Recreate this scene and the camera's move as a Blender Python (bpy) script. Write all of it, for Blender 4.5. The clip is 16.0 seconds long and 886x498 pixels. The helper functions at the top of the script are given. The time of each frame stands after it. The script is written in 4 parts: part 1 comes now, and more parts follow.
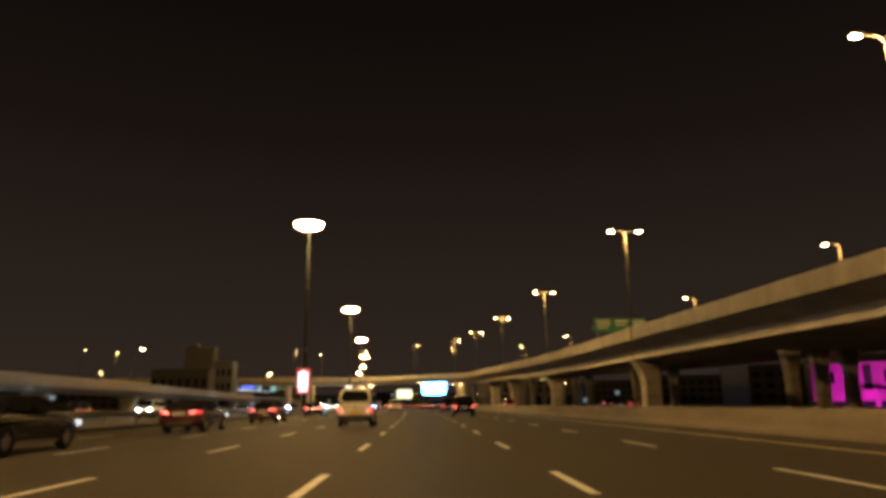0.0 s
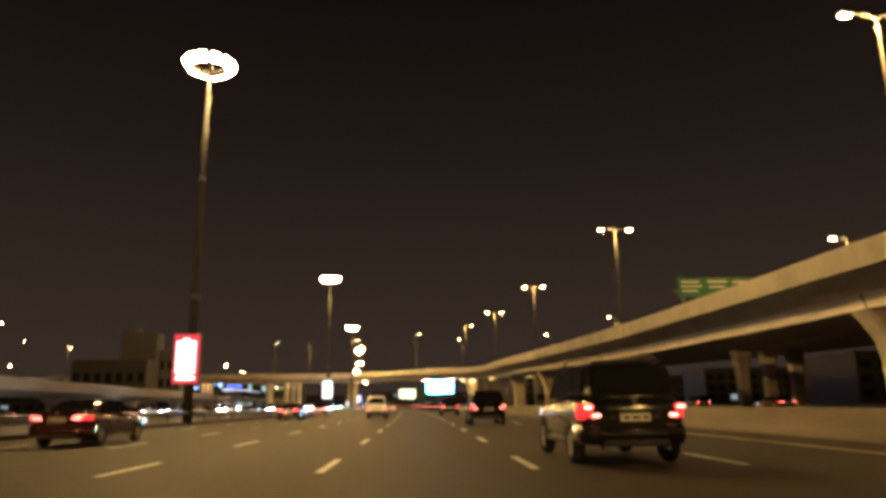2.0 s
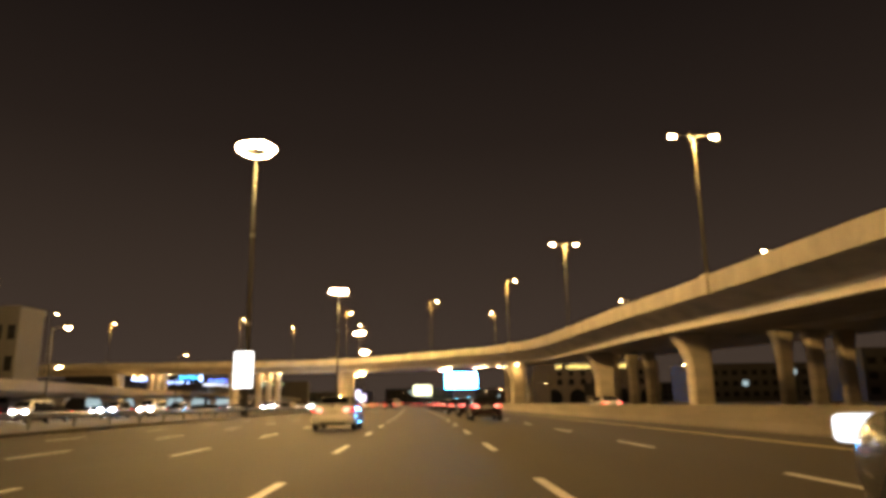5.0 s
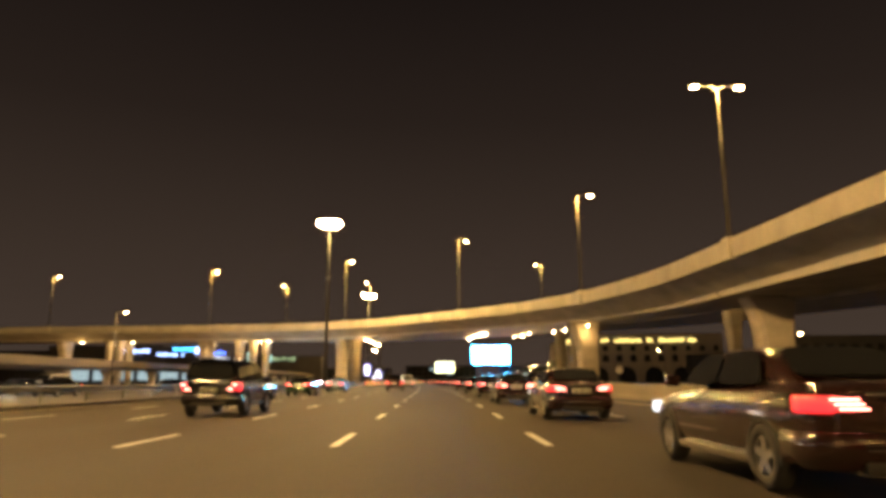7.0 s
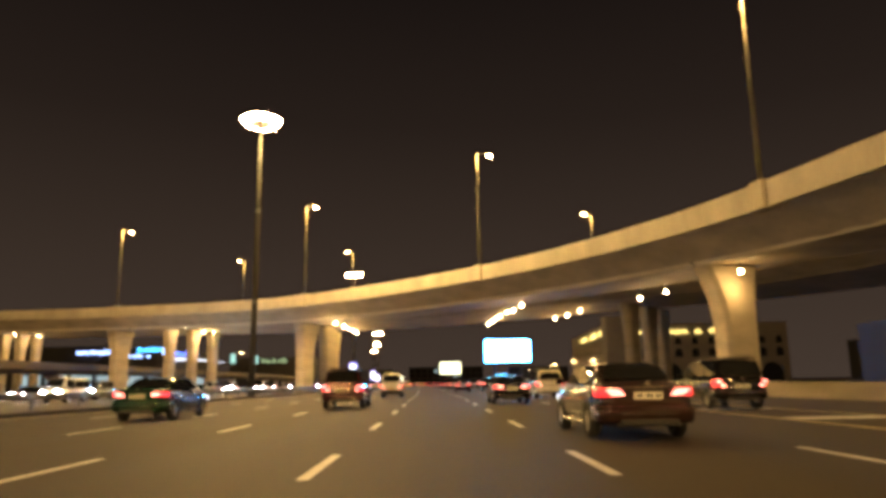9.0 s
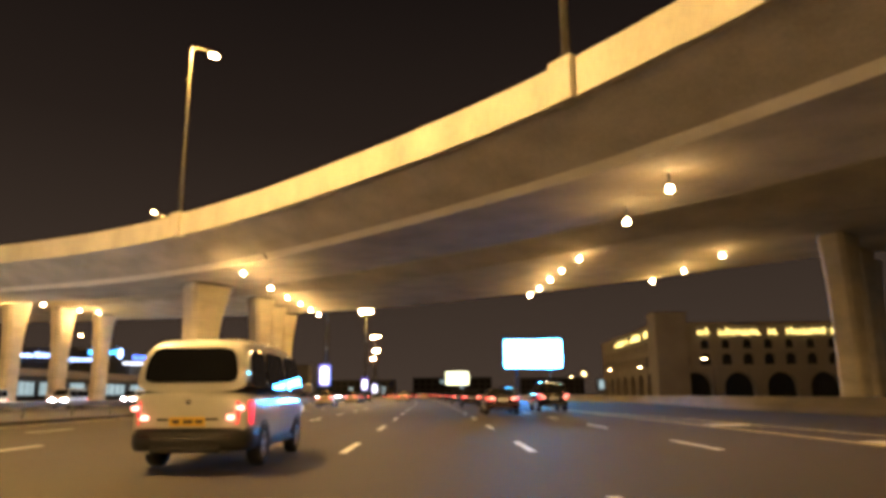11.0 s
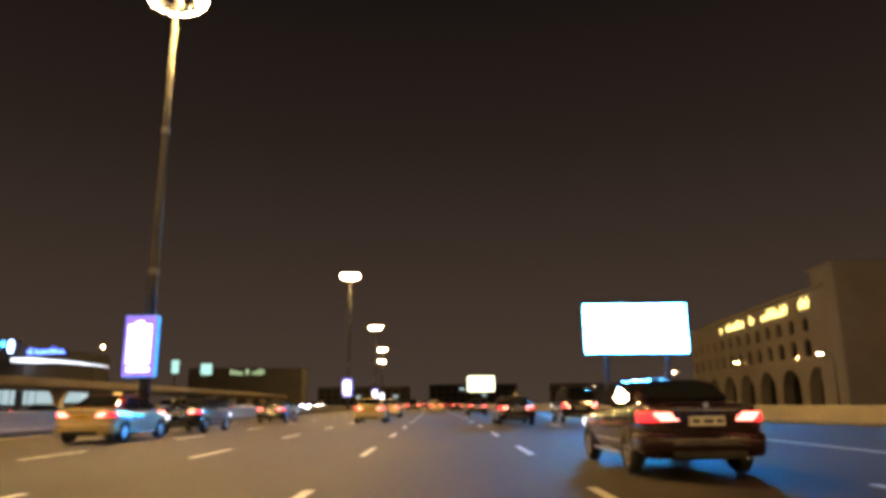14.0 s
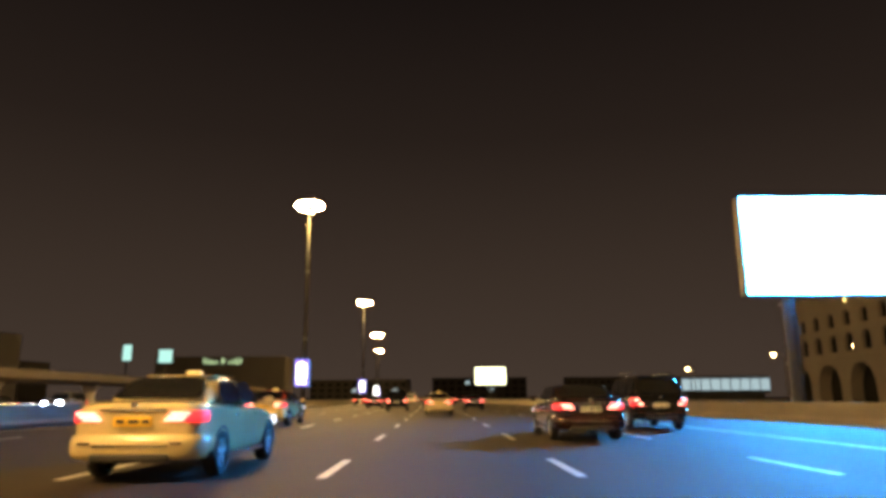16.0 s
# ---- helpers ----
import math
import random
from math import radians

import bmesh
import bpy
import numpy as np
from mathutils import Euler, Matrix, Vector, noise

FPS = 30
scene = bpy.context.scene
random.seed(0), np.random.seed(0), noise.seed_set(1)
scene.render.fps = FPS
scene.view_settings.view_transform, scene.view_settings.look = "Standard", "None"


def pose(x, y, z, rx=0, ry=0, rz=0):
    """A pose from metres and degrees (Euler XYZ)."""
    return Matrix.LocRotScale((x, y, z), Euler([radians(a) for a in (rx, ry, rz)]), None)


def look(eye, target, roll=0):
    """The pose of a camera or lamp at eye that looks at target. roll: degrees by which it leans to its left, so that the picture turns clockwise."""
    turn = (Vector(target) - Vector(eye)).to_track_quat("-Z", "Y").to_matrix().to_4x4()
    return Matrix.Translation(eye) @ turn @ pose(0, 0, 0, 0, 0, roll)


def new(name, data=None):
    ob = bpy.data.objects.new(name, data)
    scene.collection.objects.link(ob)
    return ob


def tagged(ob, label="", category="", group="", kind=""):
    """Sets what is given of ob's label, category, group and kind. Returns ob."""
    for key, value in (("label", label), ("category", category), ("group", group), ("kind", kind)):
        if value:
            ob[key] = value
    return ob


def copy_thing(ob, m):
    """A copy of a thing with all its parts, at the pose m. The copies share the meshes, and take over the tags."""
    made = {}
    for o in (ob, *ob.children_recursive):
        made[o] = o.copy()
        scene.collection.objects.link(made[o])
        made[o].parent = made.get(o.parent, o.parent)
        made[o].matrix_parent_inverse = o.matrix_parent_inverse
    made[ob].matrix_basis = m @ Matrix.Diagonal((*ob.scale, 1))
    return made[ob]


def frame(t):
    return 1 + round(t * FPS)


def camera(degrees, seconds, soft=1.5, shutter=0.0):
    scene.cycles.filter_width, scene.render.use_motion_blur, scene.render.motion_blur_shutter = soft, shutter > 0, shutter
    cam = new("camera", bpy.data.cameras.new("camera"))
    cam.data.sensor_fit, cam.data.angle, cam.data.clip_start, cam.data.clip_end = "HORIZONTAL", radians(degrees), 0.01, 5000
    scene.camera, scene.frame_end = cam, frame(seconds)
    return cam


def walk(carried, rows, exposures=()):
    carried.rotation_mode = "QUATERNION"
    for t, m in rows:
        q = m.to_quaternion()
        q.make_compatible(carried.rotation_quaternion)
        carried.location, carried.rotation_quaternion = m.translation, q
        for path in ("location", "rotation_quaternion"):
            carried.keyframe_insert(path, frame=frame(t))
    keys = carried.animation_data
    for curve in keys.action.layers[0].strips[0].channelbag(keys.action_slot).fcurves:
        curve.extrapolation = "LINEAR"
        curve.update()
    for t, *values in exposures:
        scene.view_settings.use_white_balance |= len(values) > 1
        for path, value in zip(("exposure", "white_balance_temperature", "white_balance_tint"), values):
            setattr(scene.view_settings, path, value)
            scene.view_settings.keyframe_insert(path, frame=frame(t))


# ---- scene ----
cam = camera(65.42, 16.0, soft=4.2, shutter=0.0)
PATH = [
    (0, pose(-0.224, 0.000, 1.082, 102.702, 0.633, -1.324)),
    (0.5, pose(-0.226, 12.567, 1.082, 102.603, 0.501, -1.242)),
    (1, pose(-0.283, 25.118, 1.082, 102.624, 0.433, -1.234)),
    (1.5, pose(-0.370, 37.542, 1.082, 102.833, 0.450, -1.072)),
    (2, pose(-0.442, 49.861, 1.082, 102.739, 0.865, -0.970)),
    (2.5, pose(-0.529, 62.214, 1.082, 102.706, 0.732, -1.017)),
    (3, pose(-0.665, 74.851, 1.082, 103.045, 0.643, -0.790)),
    (3.5, pose(-0.856, 87.682, 1.082, 103.457, 0.928, -0.375)),
    (4, pose(-1.117, 100.353, 1.082, 102.834, 0.796, -0.119)),
    (4.2, pose(-1.234, 105.386, 1.082, 102.061, 0.783, -0.027)),
    (4.9, pose(-1.719, 123.089, 1.082, 102.454, 0.870, 0.291)),
    (5.6, pose(-2.366, 140.594, 1.082, 103.371, 1.032, 0.843)),
    (6.3, pose(-3.100, 157.611, 1.082, 103.583, 1.031, 1.233)),
    (6.5, pose(-3.308, 162.390, 1.082, 102.829, 0.757, 1.550)),
    (7, pose(-3.852, 174.284, 1.082, 100.837, 0.229, 2.125)),
    (7.5, pose(-4.392, 186.028, 1.082, 100.390, -0.083, 2.207)),
    (8, pose(-4.947, 197.632, 1.082, 100.254, 0.540, 2.121)),
    (8.5, pose(-5.596, 209.657, 1.082, 100.767, 0.674, 2.252)),
    (9, pose(-6.340, 222.390, 1.082, 101.017, 0.885, 2.525)),
    (9.2, pose(-6.640, 227.482, 1.082, 101.459, 0.636, 2.620)),
    (9.9, pose(-7.539, 244.472, 1.082, 101.662, 0.571, 2.757)),
    (10.6, pose(-8.350, 260.755, 1.082, 101.886, 0.453, 2.936)),
    (11.3, pose(-9.380, 277.774, 1.082, 101.972, 0.379, 3.035)),
    (11.5, pose(-9.724, 282.856, 1.082, 101.994, 0.396, 3.157)),
    (12, pose(-10.621, 295.643, 1.082, 101.788, 0.270, 3.121)),
    (12.5, pose(-11.555, 309.204, 1.082, 102.014, 0.423, 3.198)),
    (13, pose(-12.497, 323.155, 1.082, 102.503, 0.588, 3.592)),
    (13.5, pose(-13.474, 336.341, 1.082, 102.757, 0.751, 4.057)),
    (14, pose(-14.459, 348.613, 1.082, 102.660, 0.581, 4.485)),
    (14.5, pose(-15.425, 360.089, 1.082, 102.457, 0.386, 4.598)),
    (15, pose(-16.405, 372.128, 1.082, 102.298, 0.369, 4.454)),
    (15.5, pose(-17.530, 385.121, 1.082, 102.296, 0.495, 4.710)),
    (16, pose(-18.687, 398.305, 1.082, 102.241, 0.341, 4.779)),
]
walk(cam, PATH, [(0, -0.45), (1.5, -0.15), (2.5, 0.25), (4, 0.55), (6.5, 0.6), (9, 0.5), (11.5, 0.6), (12.2, 0.8), (13, 0.8), (14.5, 0.6), (16, 0.55)])

# ---- night sky and the light of the place ----
world = bpy.data.worlds.new("night")
scene.world = world
world.use_nodes = True
wn, wl = world.node_tree.nodes, world.node_tree.links
wgeo = wn.new("ShaderNodeTexCoord")
wsep = wn.new("ShaderNodeSeparateXYZ")
wramp = wn.new("ShaderNodeValToRGB")
wl.new(wgeo.outputs["Generated"], wsep.inputs[0])
wl.new(wsep.outputs["Z"], wramp.inputs[0])
wl.new(wramp.outputs[0], wn["Background"].inputs[0])
wramp.color_ramp.elements[0].position, wramp.color_ramp.elements[0].color = 0.0, (0.040, 0.0272, 0.0200, 1)
wramp.color_ramp.elements[1].position, wramp.color_ramp.elements[1].color = 0.55, (0.0062, 0.0042, 0.0036, 1)
for at, shade in ((0.17, (0.0285, 0.0190, 0.0138)), (0.36, (0.0140, 0.0092, 0.0070))):
    mid = wramp.color_ramp.elements.new(at)
    mid.color = (*shade, 1)
wn["Background"].inputs[1].default_value = 1.0

WARM = (1.0, 0.562, 0.165)


def lamp(name, place, watts, colour=WARM, size=0.4):
    data = bpy.data.lights.new(name, "POINT")
    data.energy, data.color, data.shadow_soft_size = watts, colour, size
    ob = new(name, data)
    ob.location = place
    return ob


# ---- materials ----
def mat(name, colour, rough=0.6, metal=0.0, var=0.25, scale=2.0, bump=0.0, fine=40.0, stretch=(1, 1, 1), coat=0.0, rnd=0.0):
    """A surface with blotches at one scale and grain at another."""
    m = bpy.data.materials.new(name)
    m.use_nodes = True
    n, l = m.node_tree.nodes, m.node_tree.links
    b = n["Principled BSDF"]
    b.inputs["Roughness"].default_value, b.inputs["Metallic"].default_value = rough, metal
    b.inputs["Coat Weight"].default_value = coat
    co, mp = n.new("ShaderNodeTexCoord"), n.new("ShaderNodeMapping")
    mp.inputs["Scale"].default_value = stretch
    l.new(co.outputs["Object"], mp.inputs[0])
    big, small = n.new("ShaderNodeTexNoise"), n.new("ShaderNodeTexNoise")
    big.inputs["Scale"].default_value, small.inputs["Scale"].default_value = scale, fine
    big.inputs["Detail"].default_value, small.inputs["Detail"].default_value = 6, 3
    l.new(mp.outputs[0], big.inputs[0])
    l.new(mp.outputs[0], small.inputs[0])
    mix = n.new("ShaderNodeMath")
    mix.operation = "MULTIPLY_ADD"
    mix.inputs[1].default_value = 0.35
    l.new(small.outputs[0], mix.inputs[0])
    l.new(big.outputs[0], mix.inputs[2])
    rng = n.new("ShaderNodeMapRange")
    rng.inputs["From Min"].default_value, rng.inputs["From Max"].default_value = 0.4, 0.95
    rng.inputs["To Min"].default_value, rng.inputs["To Max"].default_value = 1 - var, 1 + var
    l.new(mix.outputs[0], rng.inputs[0])
    fac = rng.outputs[0]
    if rnd:
        info, r2 = n.new("ShaderNodeObjectInfo"), n.new("ShaderNodeMath")
        r2.operation = "MULTIPLY_ADD"
        r2.inputs[1].default_value = rnd
        l.new(info.outputs["Random"], r2.inputs[0])
        l.new(fac, r2.inputs[2])
        fac = r2.outputs[0]
    vm = n.new("ShaderNodeVectorMath")
    vm.operation = "SCALE"
    vm.inputs[0].default_value = colour
    l.new(fac, vm.inputs["Scale"])
    l.new(vm.outputs[0], b.inputs["Base Color"])
    rr = n.new("ShaderNodeMapRange")
    rr.inputs["To Min"].default_value, rr.inputs["To Max"].default_value = max(rough - 0.12, 0.02), min(rough + 0.12, 1)
    l.new(big.outputs[0], rr.inputs[0])
    l.new(rr.outputs[0], b.inputs["Roughness"])
    if bump:
        bp = n.new("ShaderNodeBump")
        bp.inputs["Strength"].default_value, bp.inputs["Distance"].default_value = bump, 0.02
        l.new(mix.outputs[0], bp.inputs["Height"])
        l.new(bp.outputs[0], b.inputs["Normal"])
    return m


def glow(name, colour, strength):
    m = bpy.data.materials.new(name)
    m.use_nodes = True
    b = m.node_tree.nodes["Principled BSDF"]
    b.inputs["Base Color"].default_value = (0.05, 0.05, 0.05, 1)
    b.inputs["Emission Color"].default_value = (*colour, 1)
    b.inputs["Emission Strength"].default_value = strength
    return m


ASPHALT = mat("asphalt", (0.0172, 0.0125, 0.0090), 0.78, var=0.6, scale=0.42, fine=24, bump=0.6, stretch=(1, 0.10, 1))
ASPHALT.node_tree.nodes["Principled BSDF"].inputs["Specular IOR Level"].default_value = 0.32
SAND = mat("sandy_ground", (0.16, 0.125, 0.085), 0.95, var=0.3, scale=0.08, fine=6, bump=0.4)
PAINT_W = mat("white_road_paint", (0.50, 0.50, 0.50), 0.6, var=0.3, scale=1.5, fine=18)
PAINT_Y = mat("yellow_road_paint", (0.50, 0.41, 0.20), 0.6, var=0.3, scale=1.5, fine=18)
CONCRETE = mat("concrete", (0.45, 0.41, 0.345), 0.85, var=0.3, scale=0.35, fine=6, bump=0.25, stretch=(1, 1, 2.2))
PARAPET = mat("painted_concrete", (0.39, 0.365, 0.305), 0.8, var=0.24, scale=0.5, fine=6, bump=0.2, stretch=(1, 1, 0.5))
KERB = mat("weathered_concrete", (0.195, 0.172, 0.14), 0.9, var=0.3, scale=0.5, fine=9, bump=0.3, stretch=(1, 0.4, 2))
POLE = mat("dull_grey_pole", (0.052, 0.050, 0.047), 0.7, metal=0.25, var=0.25, scale=1.5)
STEEL = mat("galvanised_steel", (0.17, 0.17, 0.165), 0.6, metal=0.6, var=0.2, scale=3)
DARK = mat("dark_metal", (0.03, 0.03, 0.032), 0.5, metal=0.3, var=0.2)
LAMP_A = glow("sodium_lens", (1.0, 0.66, 0.26), 420)
LAMP_R = glow("street_lens", (1.0, 0.66, 0.26), 120)
LAMP_U = glow("flood_lens", (1.0, 0.70, 0.32), 70)
# Paler than CONCRETE: lamplight on the web lip is put into the colour.
WEB_LIT = mat("lamplit_web_concrete", (0.74, 0.70, 0.60), 0.8, var=0.14, scale=0.4, fine=8, bump=0.2)
SOOT = mat("sooty_joint", (0.06, 0.05, 0.042), 0.95, var=0.3, scale=2.0)
LED = glow("led_face", (0.03, 0.36, 1.0), 145.0)


# ---- builders ----
def link(name, bm, material, smooth=False):
    me = bpy.data.meshes.new(name)
    bmesh.ops.recalc_face_normals(bm, faces=bm.faces[:])
    bm.to_mesh(me)
    bm.free()
    for mm in material if isinstance(material, (list, tuple)) else [material]:
        me.materials.append(mm)
    if smooth:
        for p in me.polygons:
            p.use_smooth = True
    return new(name, me)


def part(name, bm, material, parent, label="", smooth=False):
    ob = link(name, bm, material, smooth)
    ob.parent = parent
    if label:
        ob["label"] = label
    return ob


def empty(name):
    ob = new(name)
    ob.empty_display_size = 0.2
    return ob


def box(bm, cx, cy, cz, sx, sy, sz, bevel=0.0, m=None):
    r = bmesh.ops.create_cube(bm, size=1.0)
    vs = r["verts"]
    bmesh.ops.scale(bm, vec=(sx, sy, sz), verts=vs)
    if bevel:
        es = list({e for v in vs for e in v.link_edges})
        out = bmesh.ops.bevel(bm, geom=es, offset=bevel, segments=2, affect="EDGES", profile=0.5)
        vs = list({v for f in out["faces"] for v in f.verts} | {v for v in vs if v.is_valid})
    bmesh.ops.translate(bm, vec=(cx, cy, cz), verts=vs)
    if m is not None:
        bmesh.ops.transform(bm, matrix=m, verts=vs)
    return vs


def boxm(*a, **k):
    bm = bmesh.new()
    box(bm, *a, **k)
    return bm


def loft(bm, rings, closed=True, caps=True):
    """Skin a row of rings of points; every ring has as many points as the first."""
    vv = [[bm.verts.new(p) for p in r] for r in rings]
    n = len(vv[0])
    for a, b in zip(vv, vv[1:]):
        for i in range(n if closed else n - 1):
            j = (i + 1) % n
            bm.faces.new((a[i], a[j], b[j], b[i]))
    if caps and closed:
        bm.faces.new(vv[0])
        bm.faces.new(vv[-1][::-1])
    return bm


def tube(bm, path, radii, n=10):
    """A round bar along a path."""
    rings = []
    for i, p in enumerate(path):
        p = Vector(p)
        d = (Vector(path[min(i + 1, len(path) - 1)]) - Vector(path[max(i - 1, 0)])).normalized()
        a = d.cross(Vector((0, 0, 1)) if abs(d.z) < 0.9 else Vector((0, 1, 0))).normalized()
        b = d.cross(a)
        r = radii[i] if isinstance(radii, (list, tuple)) else radii
        rings.append([p + (a * math.cos(2 * math.pi * k / n) + b * math.sin(2 * math.pi * k / n)) * r for k in range(n)])
    return loft(bm, rings)


# ---- the line of the road: its middle is the lane that the camera drives in ----
def xc(y):
    s = min(y, 1000) / 100
    return -1.3518 * s**2 + 0.06505 * s**3 - 0.004669 * s**4


def slope(y):
    return (xc(y + 1) - xc(y - 1)) / 2


def onroad(off, y, z=0.0):
    k = slope(y)
    q = math.hypot(1, k)
    return Vector((xc(y) + off / q, y - off * k / q, z))


def heading(y):
    return -math.degrees(math.atan(slope(y)))


def strip(bm, rows, z0):
    """A ribbon on the ground; rows of (y, offset from, offset to)."""
    prev = None
    for y, a, b in rows:
        cur = bm.verts.new(onroad(a, y, z0)), bm.verts.new(onroad(b, y, z0))
        if prev:
            bm.faces.new((prev[0], prev[1], cur[1], cur[0]))
        prev = cur


def frange(a, b, step):
    n = max(1, round((b - a) / step))
    return [a + (b - a) * i / n for i in range(n + 1)]


# ground and carriageways
bm = bmesh.new()
g = [bm.verts.new(p) for p in ((-4000, -900, -0.04), (4000, -900, -0.04), (4000, 4800, -0.04), (-4000, 4800, -0.04))]
bm.faces.new(g)
tagged(link("ground", bm, SAND), "dark sandy ground beside the highway", "ground", kind="structure")

bm = bmesh.new()
strip(bm, [(y, -44, 46) for y in frange(-120, 1000, 10)], 0.0)
tagged(link("road", bm, ASPHALT), "worn dark asphalt of a wide highway, lit by sodium lamps", "road", kind="structure")

PERIOD, DASH, PHASE = 8.881, 2.91, 2.76
for off in (-12.9, -9.15, -5.5, -1.83, 1.83, 5.48):
    bm = bmesh.new()
    k = -6
    while k * PERIOD + PHASE < 640:
        y1 = k * PERIOD + PHASE
        strip(bm, [(y1 - DASH, off - 0.075, off + 0.075), (y1, off - 0.075, off + 0.075)], 0.006)
        k += 1
    tagged(link("lane_line", bm, PAINT_W), "broken white lane line, worn paint on asphalt", "road marking", group="lane lines", kind="structure")
for off in (-32.0, -35.7, -39.2):
    bm = bmesh.new()
    k = 0
    while k * 12.0 < 640:
        strip(bm, [(k * 12.0, off - 0.075, off + 0.075), (k * 12.0 + 3, off - 0.075, off + 0.075)], 0.006)
        k += 1
    tagged(link("lane_line", bm, PAINT_W), "broken white lane line of the oncoming carriageway", "road marking", group="lane lines", kind="structure")
for off in (9.1, -16.2, -26.6, -42.6):
    bm = bmesh.new()
    strip(bm, [(y, off - 0.09, off + 0.09) for y in frange(-100, 700, 8)], 0.006)
    tagged(link("edge_line", bm, PAINT_Y), "solid yellow edge line on the asphalt", "road marking", kind="structure")


def barrier(name, rows, label, height=0.85, foot=0.3):
    """A concrete barrier along the road; rows of (y, offset)."""
    prof = [(-foot, 0), (-foot, 0.08), (-foot * 0.62, 0.3), (-foot * 0.36, height - 0.03), (-foot * 0.28, height), (foot * 0.28, height), (foot * 0.36, height - 0.03), (foot * 0.62, 0.3), (foot, 0.08), (foot, 0)]
    ys, os = [r[0] for r in rows], [r[1] for r in rows]
    bm = bmesh.new()
    loft(bm, [[onroad(float(np.interp(y, ys, os)) + u, y, w) for u, w in prof] for y in frange(ys[0], ys[-1], 6)])
    return tagged(link(name, bm, KERB), label, "barrier", kind="structure")


barrier("concrete_barrier", [(-74, 11.5), (232.5, 11.5)], "pale concrete safety barrier along the road's edge")
barrier("concrete_barrier", [(242, 18.6), (252, 19.8), (318, 20.4), (333, 22.8), (352, 24.6), (372, 20.5), (386, 17.2), (416, 15.6), (485, 14.4), (730, 13.6)], "pale concrete safety barrier beyond the slip road")

# ---- the flyover: plan of the near edge (x, y) and the top of its parapet (z) ----
EDGE = [(28.2, -54.6, 9.7), (28.1, 0.0, 9.79), (26.6, 45.4, 9.88), (25.0, 84.9, 10.1), (22.9, 134.2, 10.35), (19.5, 181.5, 10.95), (17.5, 208.1, 11.5), (15.9, 226.5, 11.6), (13.9, 243.9, 11.65), (10.2, 261.3, 12.1), (7.0, 272.1, 12.55), (1.3, 284.1, 12.92),
        (-5.6, 294.2, 13.15), (-11.1, 300.0, 13.2), (-16.7, 305.1, 13.2), (-24.7, 311.6, 13.2), (-37.0, 319.2, 13.25), (-60.1, 328.4, 13.7), (-92.2, 336.2, 14.2), (-152.2, 343.6, 14.6), (-231.8, 349.5, 15.0)]


def smooth_line(pts, step=3.0):
    """A Catmull-Rom line through the points, cut to even steps."""
    P = [Vector(p) for p in pts]
    out = []
    for i in range(len(P) - 1):
        p0, p1, p2, p3 = P[max(i - 1, 0)], P[i], P[i + 1], P[min(i + 2, len(P) - 1)]
        n = max(2, round((p2 - p1).length / step))
        for k in range(n):
            t = k / n
            l01, l12, l23 = [max((b - a).length, 1e-3) ** 0.5 for a, b in ((p0, p1), (p1, p2), (p2, p3))] if p0 != p1 and p2 != p3 else (1, 1, 1)
            m1 = (p2 - p1) + l12 * ((p1 - p0) / l01 - (p2 - p0) / (l01 + l12)) if p0 != p1 else (p2 - p1)
            m2 = (p2 - p1) + l12 * ((p3 - p2) / l23 - (p3 - p1) / (l12 + l23)) if p2 != p3 else (p2 - p1)
            out.append(p1 * (2 * t**3 - 3 * t**2 + 1) + m1 * (t**3 - 2 * t**2 + t) + p2 * (-2 * t**3 + 3 * t**2) + m2 * (t**3 - t**2))
    return out + [P[-1]]


def side_ways(line):
    """At each point of a line the level way to its right, as one goes along it."""
    out = []
    for i in range(len(line)):
        d = line[min(i + 1, len(line) - 1)] - line[max(i - 1, 0)]
        out.append(Vector((d.y, -d.x, 0)).normalized())
    return out


def bank(p, banked):
    """How much a deck rises for each metre away from its inner edge, in the bend."""
    return float(np.interp(p.y, (215, 275), (0.0, 0.045))) if banked else 0.0


def sweep(name, line, prof, material, parent=None, label="", banked=False):
    bm = bmesh.new()
    loft(bm, [[p + s * u + Vector((0, 0, w + u * bank(p, banked))) for u, w in prof] for p, s in zip(line, side_ways(line))])
    return part(name, bm, material, parent, label)


def edge_at(line, u):
    """The line moved by u to its right."""
    return [p + s * u for p, s in zip(line, side_ways(line))]


LINE1 = smooth_line(EDGE)
WING, BOXW, FARWING, DEEP = 3.0, 9.5, 1.7, -3.40


